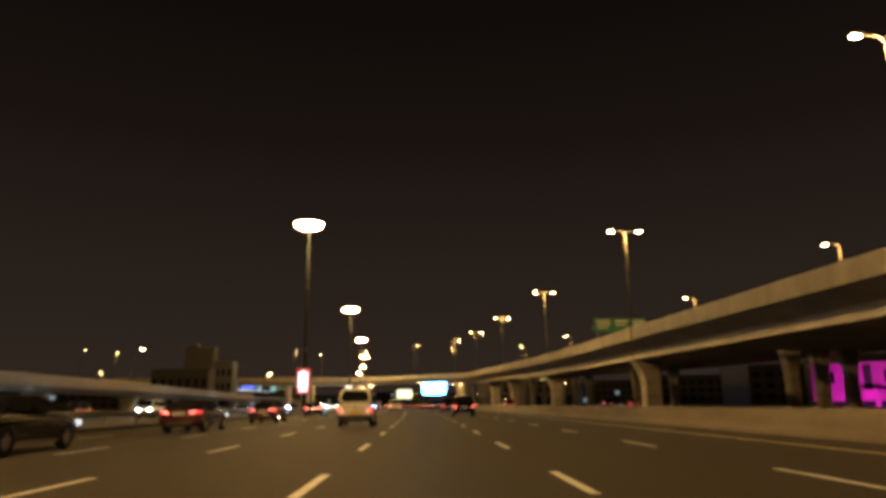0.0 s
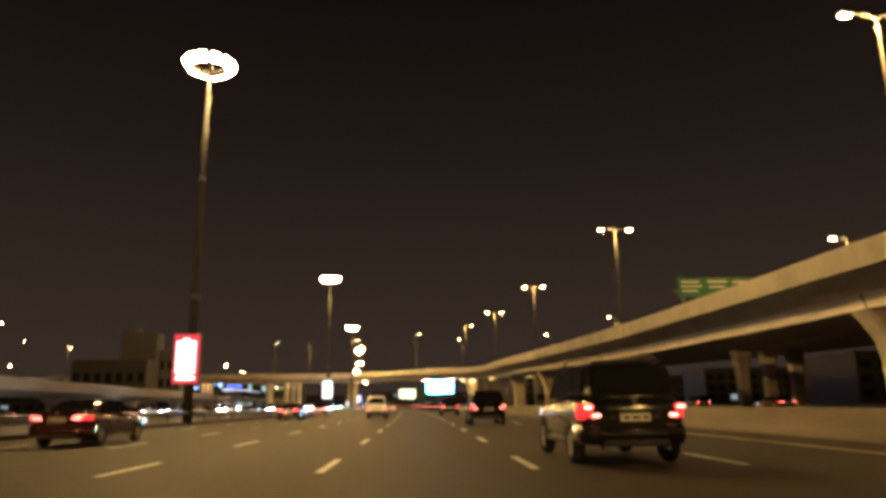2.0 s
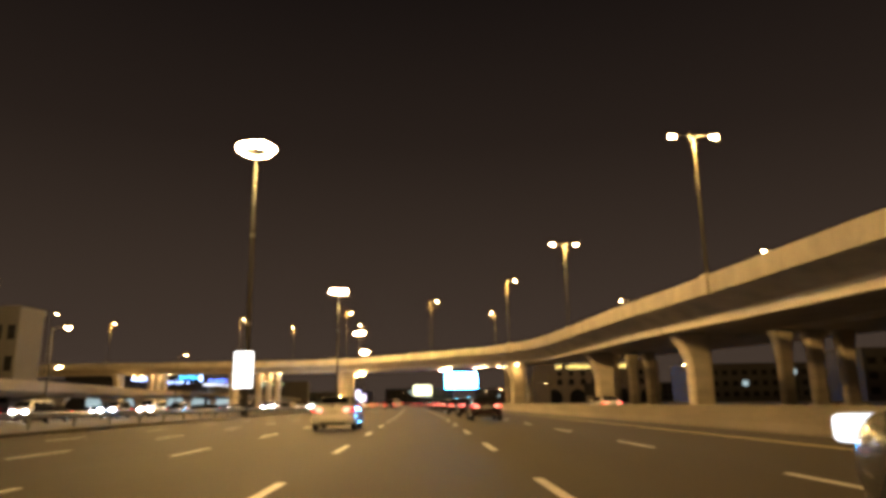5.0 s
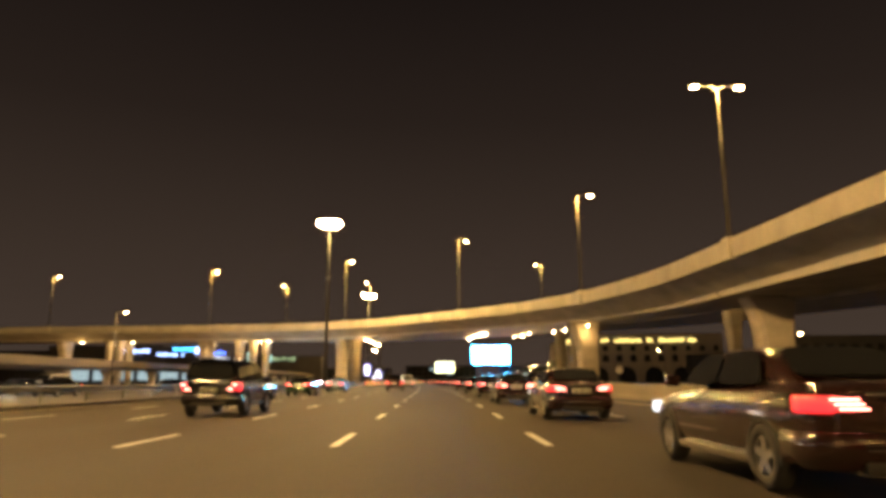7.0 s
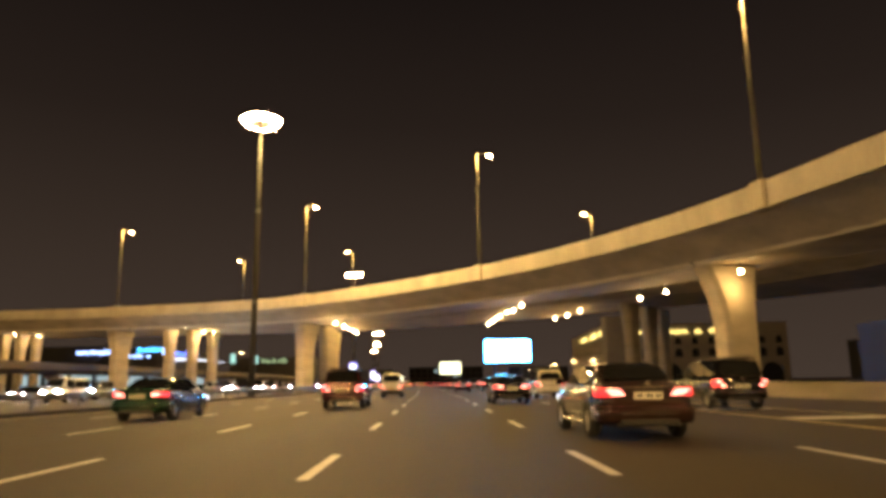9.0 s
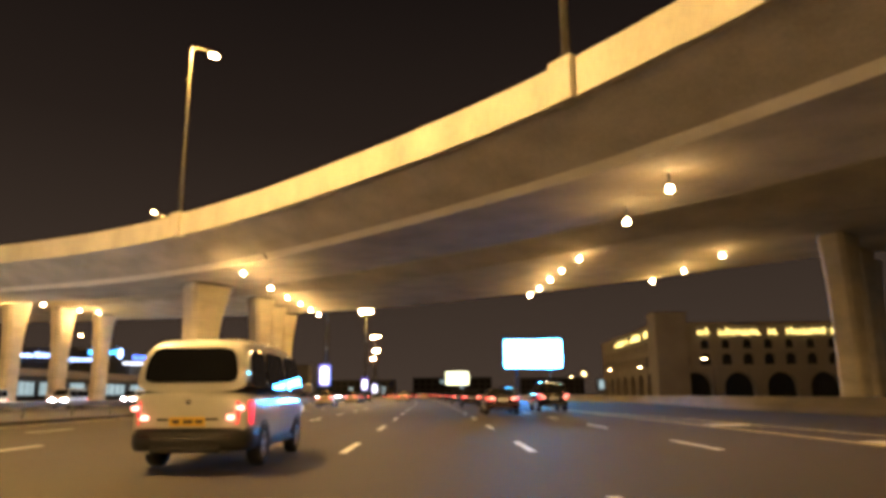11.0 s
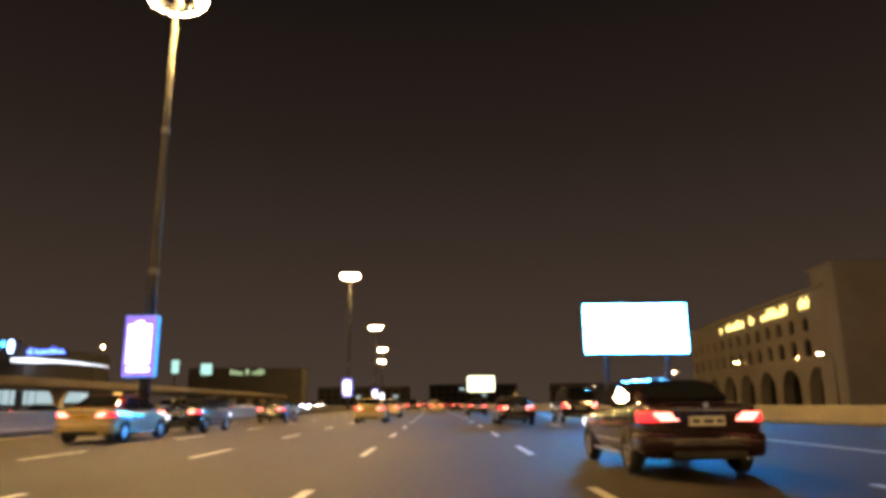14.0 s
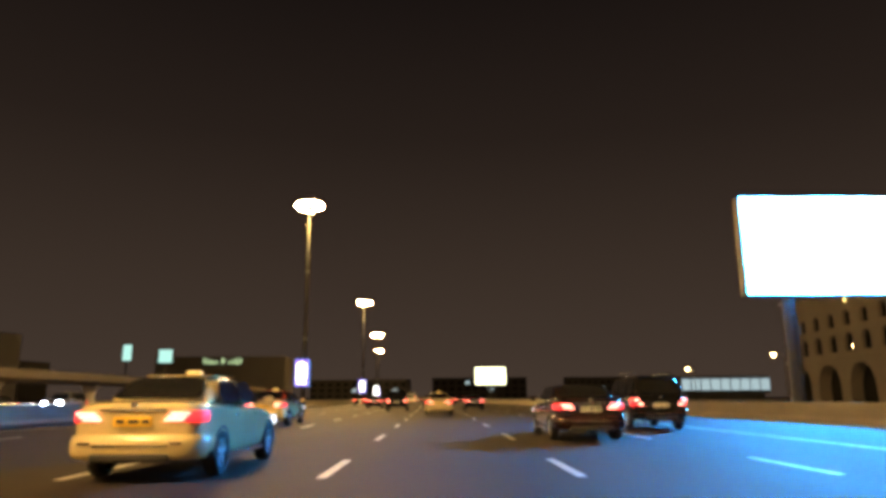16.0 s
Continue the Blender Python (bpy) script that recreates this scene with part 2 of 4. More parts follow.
def flyover(name, line, wing0, boxw, wing1, deep, label, banked, joints=()):
    """A box girder deck; on the banked one a web coloured paler for the lamplight on it, tall on the straight and low
    on the bend, shows below the wing.
    """
    ob = empty(name)
    w, e = wing0 + boxw + wing1, 0.36
    bm, webs = bmesh.new(), [bmesh.new(), bmesh.new()]
    rings, strips = [], [[], []]
    for p, s in zip(line, side_ways(line)):
        k = bank(p, banked)
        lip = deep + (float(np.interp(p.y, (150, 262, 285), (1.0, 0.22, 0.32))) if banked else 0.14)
        half = (-1.46 + lip) / 2 + 0.06
        prof = [(0.36, -1.05), (w - 0.36, -1.05), (w - 0.36, -1.42), (w - 0.3, -1.46), (w - wing1 * 0.52, half), (w - wing1, lip), (w - wing1 - e, deep), (wing0 + e, deep), (wing0, lip), (wing0 * 0.52, half), (0.3, -1.46), (0.36, -1.42)]
        rings.append([p + s * u + Vector((0, 0, z + u * k)) for u, z in prof])
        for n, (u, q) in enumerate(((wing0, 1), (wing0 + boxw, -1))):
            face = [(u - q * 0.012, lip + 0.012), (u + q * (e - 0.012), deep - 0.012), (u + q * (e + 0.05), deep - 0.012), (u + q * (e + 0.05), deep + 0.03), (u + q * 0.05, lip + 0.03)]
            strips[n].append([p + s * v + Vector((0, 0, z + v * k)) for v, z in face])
    loft(bm, rings)
    part("deck", bm, CONCRETE, ob, "concrete box girder deck with cantilevered wings")
    for x, y in joints:
        i = min(range(1, len(line) - 1), key=lambda k: (line[k].x - x) ** 2 + (line[k].y - y) ** 2)
        along = (line[i + 1] - line[i - 1]).normalized() * 0.1
        for ring in (strips[0][i], strips[1][i]):
            mid = sum(ring, Vector()) / len(ring)
            bm = bmesh.new()
            loft(bm, [[mid + (q - mid) * 1.06 + along * f for q in ring] for f in (-1, 1)])
            part("expansion_joint", bm, SOOT, ob, "dark expansion joint in the web of the girder")
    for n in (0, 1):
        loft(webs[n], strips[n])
        part("web_face", webs[n], WEB_LIT if banked else CONCRETE, ob, "outer web of the box girder")
    sweep("parapet", line, [(0.0, -1.52), (0.0, -0.02), (0.03, 0.0), (0.25, 0.0), (0.352, -0.9), (0.352, -1.52)], PARAPET, ob, "solid pale concrete parapet", banked)
    sweep("parapet", line, [(w, -1.52), (w, -0.02), (w - 0.03, 0.0), (w - 0.25, 0.0), (w - 0.352, -0.9), (w - 0.352, -1.52)], PARAPET, ob, "solid pale concrete parapet", banked)
    return tagged(ob, label, "flyover")


flyover("flyover", LINE1, WING, BOXW, FARWING, DEEP, "curved concrete flyover on flared piers crossing above the highway", True, ((28.0, -9.1), (26.7, 40.0), (24.7, 92.7), (21.8, 153.0), (18.1, 200.6), (15.3, 236.5), (7.0, 272.1), (-25.6, 312.3), (-62.5, 329.2), (-105.2, 338.7)))
EDGE2 = [(46.4, -54.6, 10.4), (46.6, 0.0, 10.5), (45.0, 72.3, 10.7), (42.0, 135.1, 11.1), (38.3, 187.6, 11.9), (34.8, 233.0, 12.9), (28.4, 271.6, 13.8), (17.5, 297.0, 14.05)]
tail = [p + Vector((0, 0, 0.9)) for p in edge_at(LINE1, 14.5) if p.y > 308 and p.x < 2.5]
LINE2 = smooth_line(EDGE2 + [tuple(p) for p in tail[::5]] + [tuple(tail[-1])])
DEEP2, WIDE2 = -2.9, 6.0 + 15.9 + 1.6
flyover("flyover", LINE2, 6.0, 15.9, 1.6, DEEP2, "second curved concrete flyover beside the first, on rows of columns", False)


def pier(name, x, y, top, turn, w0=2.6, w1=5.2, d=2.0, label="", lean=0.5):
    """A pier that flares towards the deck, the share lean of it to its outer side."""
    bm = bmesh.new()
    rings = []
    for f in (0, 0.3, 0.52, 0.62, 0.71, 0.79, 0.86, 0.92, 0.965, 1.0):
        k = max(0.0, (f - 0.45) / 0.55)
        w = w0 + (w1 - w0) * k**2.1
        c = 0.28
        a, b = w / 2, d / 2 * (1 + 0.12 * k**2)
        sh = (w - w0) * (0.5 - lean)
        rings.append([(sh + sx * (a - (c if q else 0)), sy * (b - (0 if q else c)), f * top) for sx, sy, q in ((1, 1, 1), (1, 1, 0), (1, -1, 0), (1, -1, 1), (-1, -1, 1), (-1, -1, 0), (-1, 1, 0), (-1, 1, 1))])
    loft(bm, [[(p[0], p[1], p[2]) for p in r] for r in rings])
    ob = empty(name)
    part("shaft", bm, CONCRETE, ob)
    part("footing", boxm(0, 0, 0.1, w0 + 0.7, d + 0.7, 0.3, bevel=0.04), CONCRETE, ob)
    part("bearing", boxm((w1 - w0) * (0.5 - lean), 0, top + 0.05, w1 * 0.72, d * 0.7, 0.18), DARK, ob)
    ob.matrix_basis = pose(x, y, 0, 0, 0, turn)
    return tagged(ob, label or "flared concrete pier under the flyover", "pier", group="flyover piers")


def nearest(line, x, y):
    i = min(range(len(line)), key=lambda k: (line[k].x - x) ** 2 + (line[k].y - y) ** 2)
    return i


def pier_under(line, x, y, u, **k):
    """A pier at u metres in from the edge of the deck, at the edge point nearest to x, y."""
    i = nearest(line, x, y)
    s = side_ways(line)[i]
    p = line[i] + s * u
    return pier("flyover_pier", p.x, p.y, line[i].z + (DEEP + u * bank(line[i], True) if line is LINE1 else DEEP2) - 0.13, math.degrees(math.atan2(s.y, s.x)), **k)


for x, y, u in ((28.0, -9.1, 5.4), (26.7, 40.0, 5.4), (24.7, 92.7, 5.4), (21.8, 153.0, 6.5), (18.1, 200.6, 7.0), (15.3, 236.5, 8.0), (7.0, 272.1, 6.5), (-105.2, 338.7, 7.0)):
    big = 0.5 if y > 230 else 0.0
    pier_under(LINE1, x, y, u, w0=2.3 + big, w1=4.1 + big, d=1.8, lean=0.82 if big else 0.93)
for x, y in ((61.5, 36.4), (58.4, 93.8), (53.5, 154.1), (47.7, 215.2), (37.0, 272.6), (-101.7, 354.4)):
    for u in (5.2, 9.4, 13.6):
        pier_under(LINE2, x, y, u, w0=1.7, w1=2.9, d=1.5, label="slender concrete column under the wider flyover")


pier("flyover_pier", -31.4, 325.4, 10.05, 55, 2.4, 4.0, 1.8, lean=0.25)
pier("flyover_pier", -66.0, 337.6, 10.6, 70, 2.6, 4.6, 2.0)
for x, y, a in ((14.8, 315.9, 40), (18.5, 320.9, 40), (21.3, 324.9, 40), (-31.8, 341.7, 62), (-32.4, 348.5, 62), (-33.3, 356.4, 62), (-60.5, 344.6, 70), (-59.2, 351.5, 70), (-57.9, 358.3, 70)):
    pier("flyover_pier", x, y, 11.62 if x < -50 else 11.1, a, 1.75, 2.9, 1.5, "slender concrete column under the wider flyover")


# ---- lamps ----
def median_shift(y):
    """How far the median's edge lies to the right of its line further on."""
    return float(np.interp(y, (120, 195, 260), (1.0, 0.5, 0.0)))


def high_mast(y, top=27.6):
    ob = empty("high_mast_light")
    bm = bmesh.new()
    tube(bm, [(0, 0, 0), (0, 0, 9), (0, 0, 18), (0, 0, top)], [0.33, 0.27, 0.21, 0.14], 12)
    part("pole", bm, POLE, ob, smooth=True)
    for z, r in ((9, 0.31), (18, 0.25)):
        bm = bmesh.new()
        tube(bm, [(0, 0, z - 0.2), (0, 0, z + 0.2)], r, 12)
        part("collar", bm, STEEL, ob)
    bm = bmesh.new()
    ring = [(1.25 * math.cos(a), 1.25 * math.sin(a), top - 0.1) for a in [2 * math.pi * k / 24 for k in range(25)]]
    tube(bm, ring, 0.06, 6)
    for k in range(4):
        a = math.pi / 2 * k
        tube(bm, [(0, 0, top), (1.25 * math.cos(a), 1.25 * math.sin(a), top - 0.1)], 0.05, 6)
    part("carriage_ring", bm, STEEL, ob)
    for k in range(12):
        a = 2 * math.pi * k / 12
        m = pose(1.55 * math.cos(a), 1.55 * math.sin(a), top - 0.25, 0, 0, math.degrees(a)) @ pose(0, 0, 0, 0, -50, 0)
        fl = part("floodlight", boxm(0, 0, 0, 0.7, 0.6, 0.3, bevel=0.05, m=m), DARK, ob)
        part("lens", boxm(0.02, 0, -0.2, 0.66, 0.56, 0.14, bevel=0.05, m=m), LAMP_A, fl, "blazing sodium lens")
    p = onroad(-17.2 + median_shift(y), y)
    ob.matrix_basis = pose(p.x, p.y, 0)
    return tagged(ob, "tall tapered steel mast with a ring of lit floodlights", "street lamp", group="high mast lights on the median")


MASTS = [6.6, 100.2, 194.5, 288.6, 389.3, 490.7, 589.1, 688.0, 786.0]
for y in MASTS:
    high_mast(y)
    p = onroad(-17.2 + median_shift(y), y)
    lamp("mast_light", (p.x, p.y + 2.2, 26.8), 52000, size=0.8)


def street_lamp(x, y, z, height, turn, arms=(1,), reach=1.5, label="", group="street lamps on the flyover"):
    ob = empty("street_lamp")
    bm = bmesh.new()
    tube(bm, [(0, 0, 0), (0, 0, height * 0.5), (0, 0, height)], [0.16, 0.12, 0.075], 10)
    part("pole", bm, POLE, ob, smooth=True)
    part("base_plate", boxm(0, 0, 0.03, 0.5, 0.5, 0.06), STEEL, ob)
    for s in arms:
        bm = bmesh.new()
        tube(bm, [(0, 0, height - 0.3), (s * 0.4, 0, height + 0.05), (s * reach, 0, height + 0.12)], 0.045, 8)
        part("arm", bm, STEEL, ob)
        h = part("lamp_head", boxm(s * (reach + 0.3), 0, height + 0.12, 0.95, 0.4, 0.2, bevel=0.06), DARK, ob)
        part("lens", boxm(s * (reach + 0.33), 0, height - 0.01, 0.62, 0.30, 0.18, bevel=0.07), LAMP_R, h, "glowing sodium lens")
    ob.matrix_basis = pose(x, y, z, 0, 0, turn)
    return tagged(ob, label or "slender steel street lamp, lit, on the parapet of the flyover", "street lamp", group=group)


def lamp_on_edge(line, x, y, height, arms, u=0.18, light=0, block=True):
    i = nearest(line, x, y)
    s = side_ways(line)[i]
    p = line[i] + s * u
    ob = street_lamp(p.x, p.y, p.z - 0.05, height, math.degrees(math.atan2(s.y, s.x)), arms)
    if block:
        part("pedestal", boxm(-0.12 if u < 1 else 0.12, 0, -0.72, 0.62, 1.15, 1.7, bevel=0.04), PARAPET, ob, "concrete lamp pedestal on the parapet")
    if light:
        lamp("street_light", (p.x, p.y, p.z + height - 0.5), light, size=0.5)


for x, y, h in ((25.0, 84.6, 12.3), (22.9, 133.8, 12.1), (19.2, 181.5, 12.2), (15.9, 225.5, 12.4)):
    lamp_on_edge(LINE1, x, y, h, (-1, 1), light=5500)
for x, y in ((26.6, 36.5), (28, -13)):
    lamp_on_edge(LINE1, x, y, 12.3, (-1, 1), light=5500)
for x, y in ((12.4, 262.4), (-5.4, 295.6), (-29.5, 314.5), (-61.5, 330), (-104, 340), (-152, 343.6)):
    lamp_on_edge(LINE1, x, y, 12.6, (1,), light=6000)
for x, y, h in ((54.6, 88, 11.6), (53.3, 135.4, 11.2), (51.3, 181, 11.2), (47.1, 225.5, 11.4), (41.0, 286, 12.5)):
    street_lamp(x, y, 9.6 + (y - 88) * 0.009, h, 180, (1,), label="slender steel street lamp, lit, on the wider flyover")
    lamp("street_light", (x, y, 21.0), 4000, size=0.5)
for x, y in ((11.0, 335.3), (-30, 357), (-52, 363)):
    lamp_on_edge(LINE2, x - 9, y - 17, 12.6, (-1,), u=WIDE2 - 0.2, light=4000)


# floodlights under the decks
def flood(x, y, second, light):
    line, deep = (LINE2, DEEP2) if second else (LINE1, DEEP)
    p = line[nearest(line, x, y)]
    z = p.z + deep - (0.34 if second else 0.39)
    rise = 0.0 if second else 0.05 + bank(p, True) * math.hypot(p.x - x, p.y - y)
    ob = empty("soffit_floodlight")
    tilt = pose(0, 0, 0, -48)
    part("bracket", boxm(0, 0, 0.22 + rise / 2, 0.07, 0.07, 0.27 + rise), STEEL, ob)
    part("housing", boxm(0, 0, 0.1, 0.40, 0.34, 0.2, bevel=0.06, m=tilt), DARK, ob)
    bm = bmesh.new()
    tube(bm, [tilt @ Vector((0, 0, 0.02)), tilt @ Vector((0, 0, -0.05)), tilt @ Vector((0, 0, -0.11))], [0.16, 0.16, 0.10], 12)
    part("lens", bm, LAMP_U, ob, "glowing warm lens")
    ob.matrix_basis = pose(x, y, z)
    tagged(ob, "lit floodlight hung under the flyover's soffit", "floodlight", group="floodlights under the flyover")
    lamp("flood_light", (x, y, z - 1.2), light, size=0.25)


for x, y in ((-25.1, 316.6), (-25.2, 323.4), (-98.5, 341.5), (-0.9, 298.2), (-1.5, 303.8), (10.6, 292.5), (11.6, 286.6), (12.9, 276.5), (13.0, 272.3)):
    flood(x, y, False, 420 if x < -20 else 125)
for x, y in ((-28.4, 339.5), (-28.4, 344.9), (-28.6, 350.3), (-28.8, 355.6), (-1.4, 320.8), (-2.1, 325.9), (-2.6, 330.3), (-3.1, 335.2), (-3.7, 339.7), (8.9, 320.5), (7.9, 326.7), (6.6, 331.8), (-57.2, 351.4), (-56.2, 353.8),
             (-58.6, 340.5), (-58.0, 345.5), (-97.0, 356.0), (-96.0, 362.0)):
    flood(x, y, True, 400 if x < -20 else 140)

# ---- the great screen ----
led = empty("led_billboard")
part("screen", boxm(0, -0.3, 11.0, 14.1, 0.12, 6.55, bevel=0.03), LED, led, "blazing blue-white LED face")
part("cabinet", boxm(0, 0.25, 11.0, 14.35, 0.9, 6.8, bevel=0.05), DARK, led)
for s in (-1, 1):
    bm = bmesh.new()
    tube(bm, [(s * 4.2, 0.3, 0), (s * 4.2, 0.3, 7.5)], 0.4, 12)
    part("post", bm, DARK, led)
led.matrix_basis = pose(4.6, 445.6, -0.05, 0, 0, 5.5)
tagged(led, "huge lit LED advertising screen on two dark posts", "billboard")

# ---- more materials ----
def glass_dark(name, tint=(0.012, 0.013, 0.015)):
    m = mat(name, tint, 0.03, var=0.15, scale=1.0)
    b = m.node_tree.nodes["Principled BSDF"]
    m.node_tree.links.remove(b.inputs["Roughness"].links[0])
    b.inputs["Roughness"].default_value = 0.0
    b.inputs["Specular IOR Level"].default_value = 0.35
    b.inputs["IOR"].default_value = 1.4
    return m


GLASS = glass_dark("tinted_glass")
TYRE = mat("tyre_rubber", (0.018, 0.018, 0.018), 0.85, var=0.3, scale=6)
RIM = mat("alloy_rim", (0.42, 0.42, 0.43), 0.35, metal=0.9, var=0.15)
TRIM = mat("black_plastic", (0.02, 0.02, 0.021), 0.55, var=0.25)
CHROME = mat("chrome", (0.6, 0.6, 0.6), 0.15, metal=1.0, var=0.1)
PLATE = mat("white_plate", (0.62, 0.62, 0.58), 0.5, var=0.1, scale=8)
PLATE_Y = mat("yellow_plate", (0.78, 0.50, 0.04), 0.5, var=0.1, scale=8)
INK = mat("dark_ink", (0.03, 0.03, 0.04), 0.6, var=0.1)
TAIL = glow("tail_lens", (1.0, 0.025, 0.03), 1.5)
TAIL_HOT = glow("brake_core", (1.0, 0.25, 0.18), 8.0)
HEAD = glow("head_lens", (0.92, 0.95, 1.0), 1.2)
XENON = glow("oncoming_lens", (0.66, 0.82, 1.0), 300.0)
HALOGEN = glow("oncoming_warm_lens", (1.0, 0.95, 0.86), 240.0)
PLASTER = mat("pale_plaster", (0.125, 0.112, 0.105), 0.9, var=0.18, scale=0.2, fine=5, bump=0.2)
GREYWALL = mat("grey_render", (0.075, 0.075, 0.08), 0.9, var=0.2, scale=0.2, fine=5)
DARKWALL = mat("dark_render", (0.042, 0.041, 0.043), 0.9, var=0.2, scale=0.2, fine=5)
PAVING = mat("dusty_paving", (0.052, 0.045, 0.036), 0.95, var=0.3, scale=0.4, fine=9, bump=0.3)
VIADUCT = mat("sooty_concrete", (0.115, 0.097, 0.072), 0.9, var=0.3, scale=0.3, fine=8, bump=0.25, stretch=(1, 0.4, 2))
PINKWALL = mat("magenta_paint", (0.66, 0.10, 0.50), 0.7, var=0.12, scale=0.5)
SIGN_GREEN = mat("green_sign_sheet", (0.02, 0.16, 0.075), 0.45, var=0.12, scale=1.0)
SIGN_WHITE = mat("white_sign_sheet", (0.7, 0.7, 0.68), 0.5, var=0.1)
GL_GOLD = glow("gold_letters", (1.0, 0.72, 0.20), 2.4)
GL_BLUE = glow("blue_letters", (0.07, 0.16, 1.0), 7.0)
GL_CYAN = glow("cyan_letters", (0.05, 0.42, 1.0), 9.0)
GL_SKY = glow("pale_blue_letters", (0.34, 0.5, 1.0), 6.0)
GL_CANOPY = glow("lit_canopy", (0.80, 0.86, 1.0), 1.6)
GL_TEAL = glow("teal_letters", (0.45, 0.85, 0.75), 0.8)
GL_LIME = glow("lime_letters", (0.62, 0.85, 0.45), 0.7)
GL_WHITE = glow("lit_white_panel", (1.0, 0.97, 0.95), 2.6)
GL_PURPLE = glow("lit_purple_panel", (0.26, 0.14, 0.85), 1.1)
GL_RED = glow("lit_red_panel", (0.9, 0.06, 0.08), 1.0)
GL_SIDE = glow("lit_blue_side", (0.04, 0.32, 0.85), 0.9)
GL_FAR = glow("far_screen", (1.0, 0.98, 0.62), 2.4)
GL_ROOM = glow("lit_shop_front", (0.68, 0.90, 0.95), 0.42)
GL_AMBER = glow("amber_roof_sign", (1.0, 0.55, 0.12), 0.9)


def ring12(hw, y, zb, zt, crown):
    half = [(0.55, zb - 0.01), (0.86, zb), (0.97, zb + 0.12), (1.0, zb + 0.45 * (zt - zb)), (0.985, zt - 0.16), (0.95, zt - 0.05), (0.86, zt), (0.45, zt + crown)]
    return [(hw * a, y, z) for a, z in half] + [(-hw * a, y, z) for a, z in half[::-1]]


KINDS = {
    "sedan": dict(body=[(-2.41, .66, .40, .97, .01), (-2.40, .70, .36, 1.0, .015), (-2.34, .82, .30, 1.035, .02), (-2.12, .90, .24, 1.055, .03), (-1.6, .92, .22, 1.05, .03), (-.8, .925, .22, 1.01, .02), (.3, .925, .22, .98, .02), (1.1, .92, .22, .96, .03),
                        (1.75, .90, .23, .89, .04), (2.2, .84, .27, .79, .04), (2.38, .74, .33, .70, .03), (2.45, .60, .42, .62, .01)],
                  cabin=[(-1.78, .76, .70, 1.05), (-1.45, .79, .66, 1.22), (-1.0, .81, .61, 1.40), (-.45, .82, .62, 1.46), (.15, .82, .62, 1.455), (.5, .82, .61, 1.40), (1.25, .80, .72, 1.0)],
                  belt=.99, back=((-1.70, 1.085, .66), (-1.06, 1.385, .50)), front=((1.15, 1.05, .66), (.56, 1.385, .53)),
                  sides=[((-1.28, -1.0), (-.18, -.18)), ((-.10, -.10), (.98, .52))], top=1.385, wheels=(-1.42, 1.45), r=.33, tail=(.82, .42, .15), rear=-2.40, nose=2.40, head=.66, hw=.925, plate=.80),
    "suv": dict(body=[(-2.36, .70, .55, 1.0, .01), (-2.30, .86, .42, 1.12, .02), (-2.1, .94, .36, 1.15, .02), (-1.2, .965, .34, 1.14, .02), (.2, .965, .34, 1.12, .02), (1.2, .96, .34, 1.10, .04), (1.9, .92, .36, 1.04, .05), (2.25, .86, .42, .96, .04), (2.36, .72, .52, .84, .01)],
                cabin=[(-2.24, .84, .82, 1.14), (-2.14, .86, .76, 1.55), (-1.98, .86, .70, 1.77), (-1.4, .87, .70, 1.85), (.1, .87, .70, 1.85), (.55, .87, .68, 1.78), (1.25, .85, .78, 1.13)],
                belt=1.13, back=((-2.232, 1.20, .74), (-2.07, 1.68, .62)), front=((1.17, 1.18, .70), (.60, 1.74, .60)),
                sides=[((-2.05, -1.9), (-1.22, -1.22)), ((-1.14, -1.14), (-.12, -.12)), ((-.04, -.04), (1.0, .58))], top=1.74, wheels=(-1.40, 1.42), r=.38, tail=(.88, .22, .26), rear=-2.33, nose=2.32, head=.86, hw=.965, plate=.82),
    "van": dict(body=[(-2.40, .74, .50, 1.05, .01), (-2.36, .84, .36, 1.14, .02), (-2.1, .88, .30, 1.15, .01), (0, .89, .30, 1.15, .01), (1.6, .88, .30, 1.15, .02), (2.1, .85, .32, 1.10, .05), (2.34, .80, .36, .98, .05), (2.42, .66, .44, .80, .01)],
                cabin=[(-2.34, .83, .82, 1.18), (-2.29, .84, .78, 1.65), (-2.18, .84, .73, 1.93), (-1.6, .85, .72, 2.02), (1.0, .85, .72, 2.02), (1.5, .85, .71, 1.93), (2.2, .82, .78, 1.18)],
                belt=1.16, back=((-2.335, 1.28, .72), (-2.245, 1.80, .62)), front=((2.12, 1.24, .72), (1.56, 1.86, .62)),
                sides=[((-2.1, -2.0), (-1.15, -1.15)), ((-1.05, -1.05), (.25, .25)), ((.38, .38), (1.85, 1.5))], top=1.80, wheels=(-1.35, 1.35), r=.33, tail=(.80, .16, .36), rear=-2.385, nose=2.38, head=.78, hw=.89, plate=.72),
}


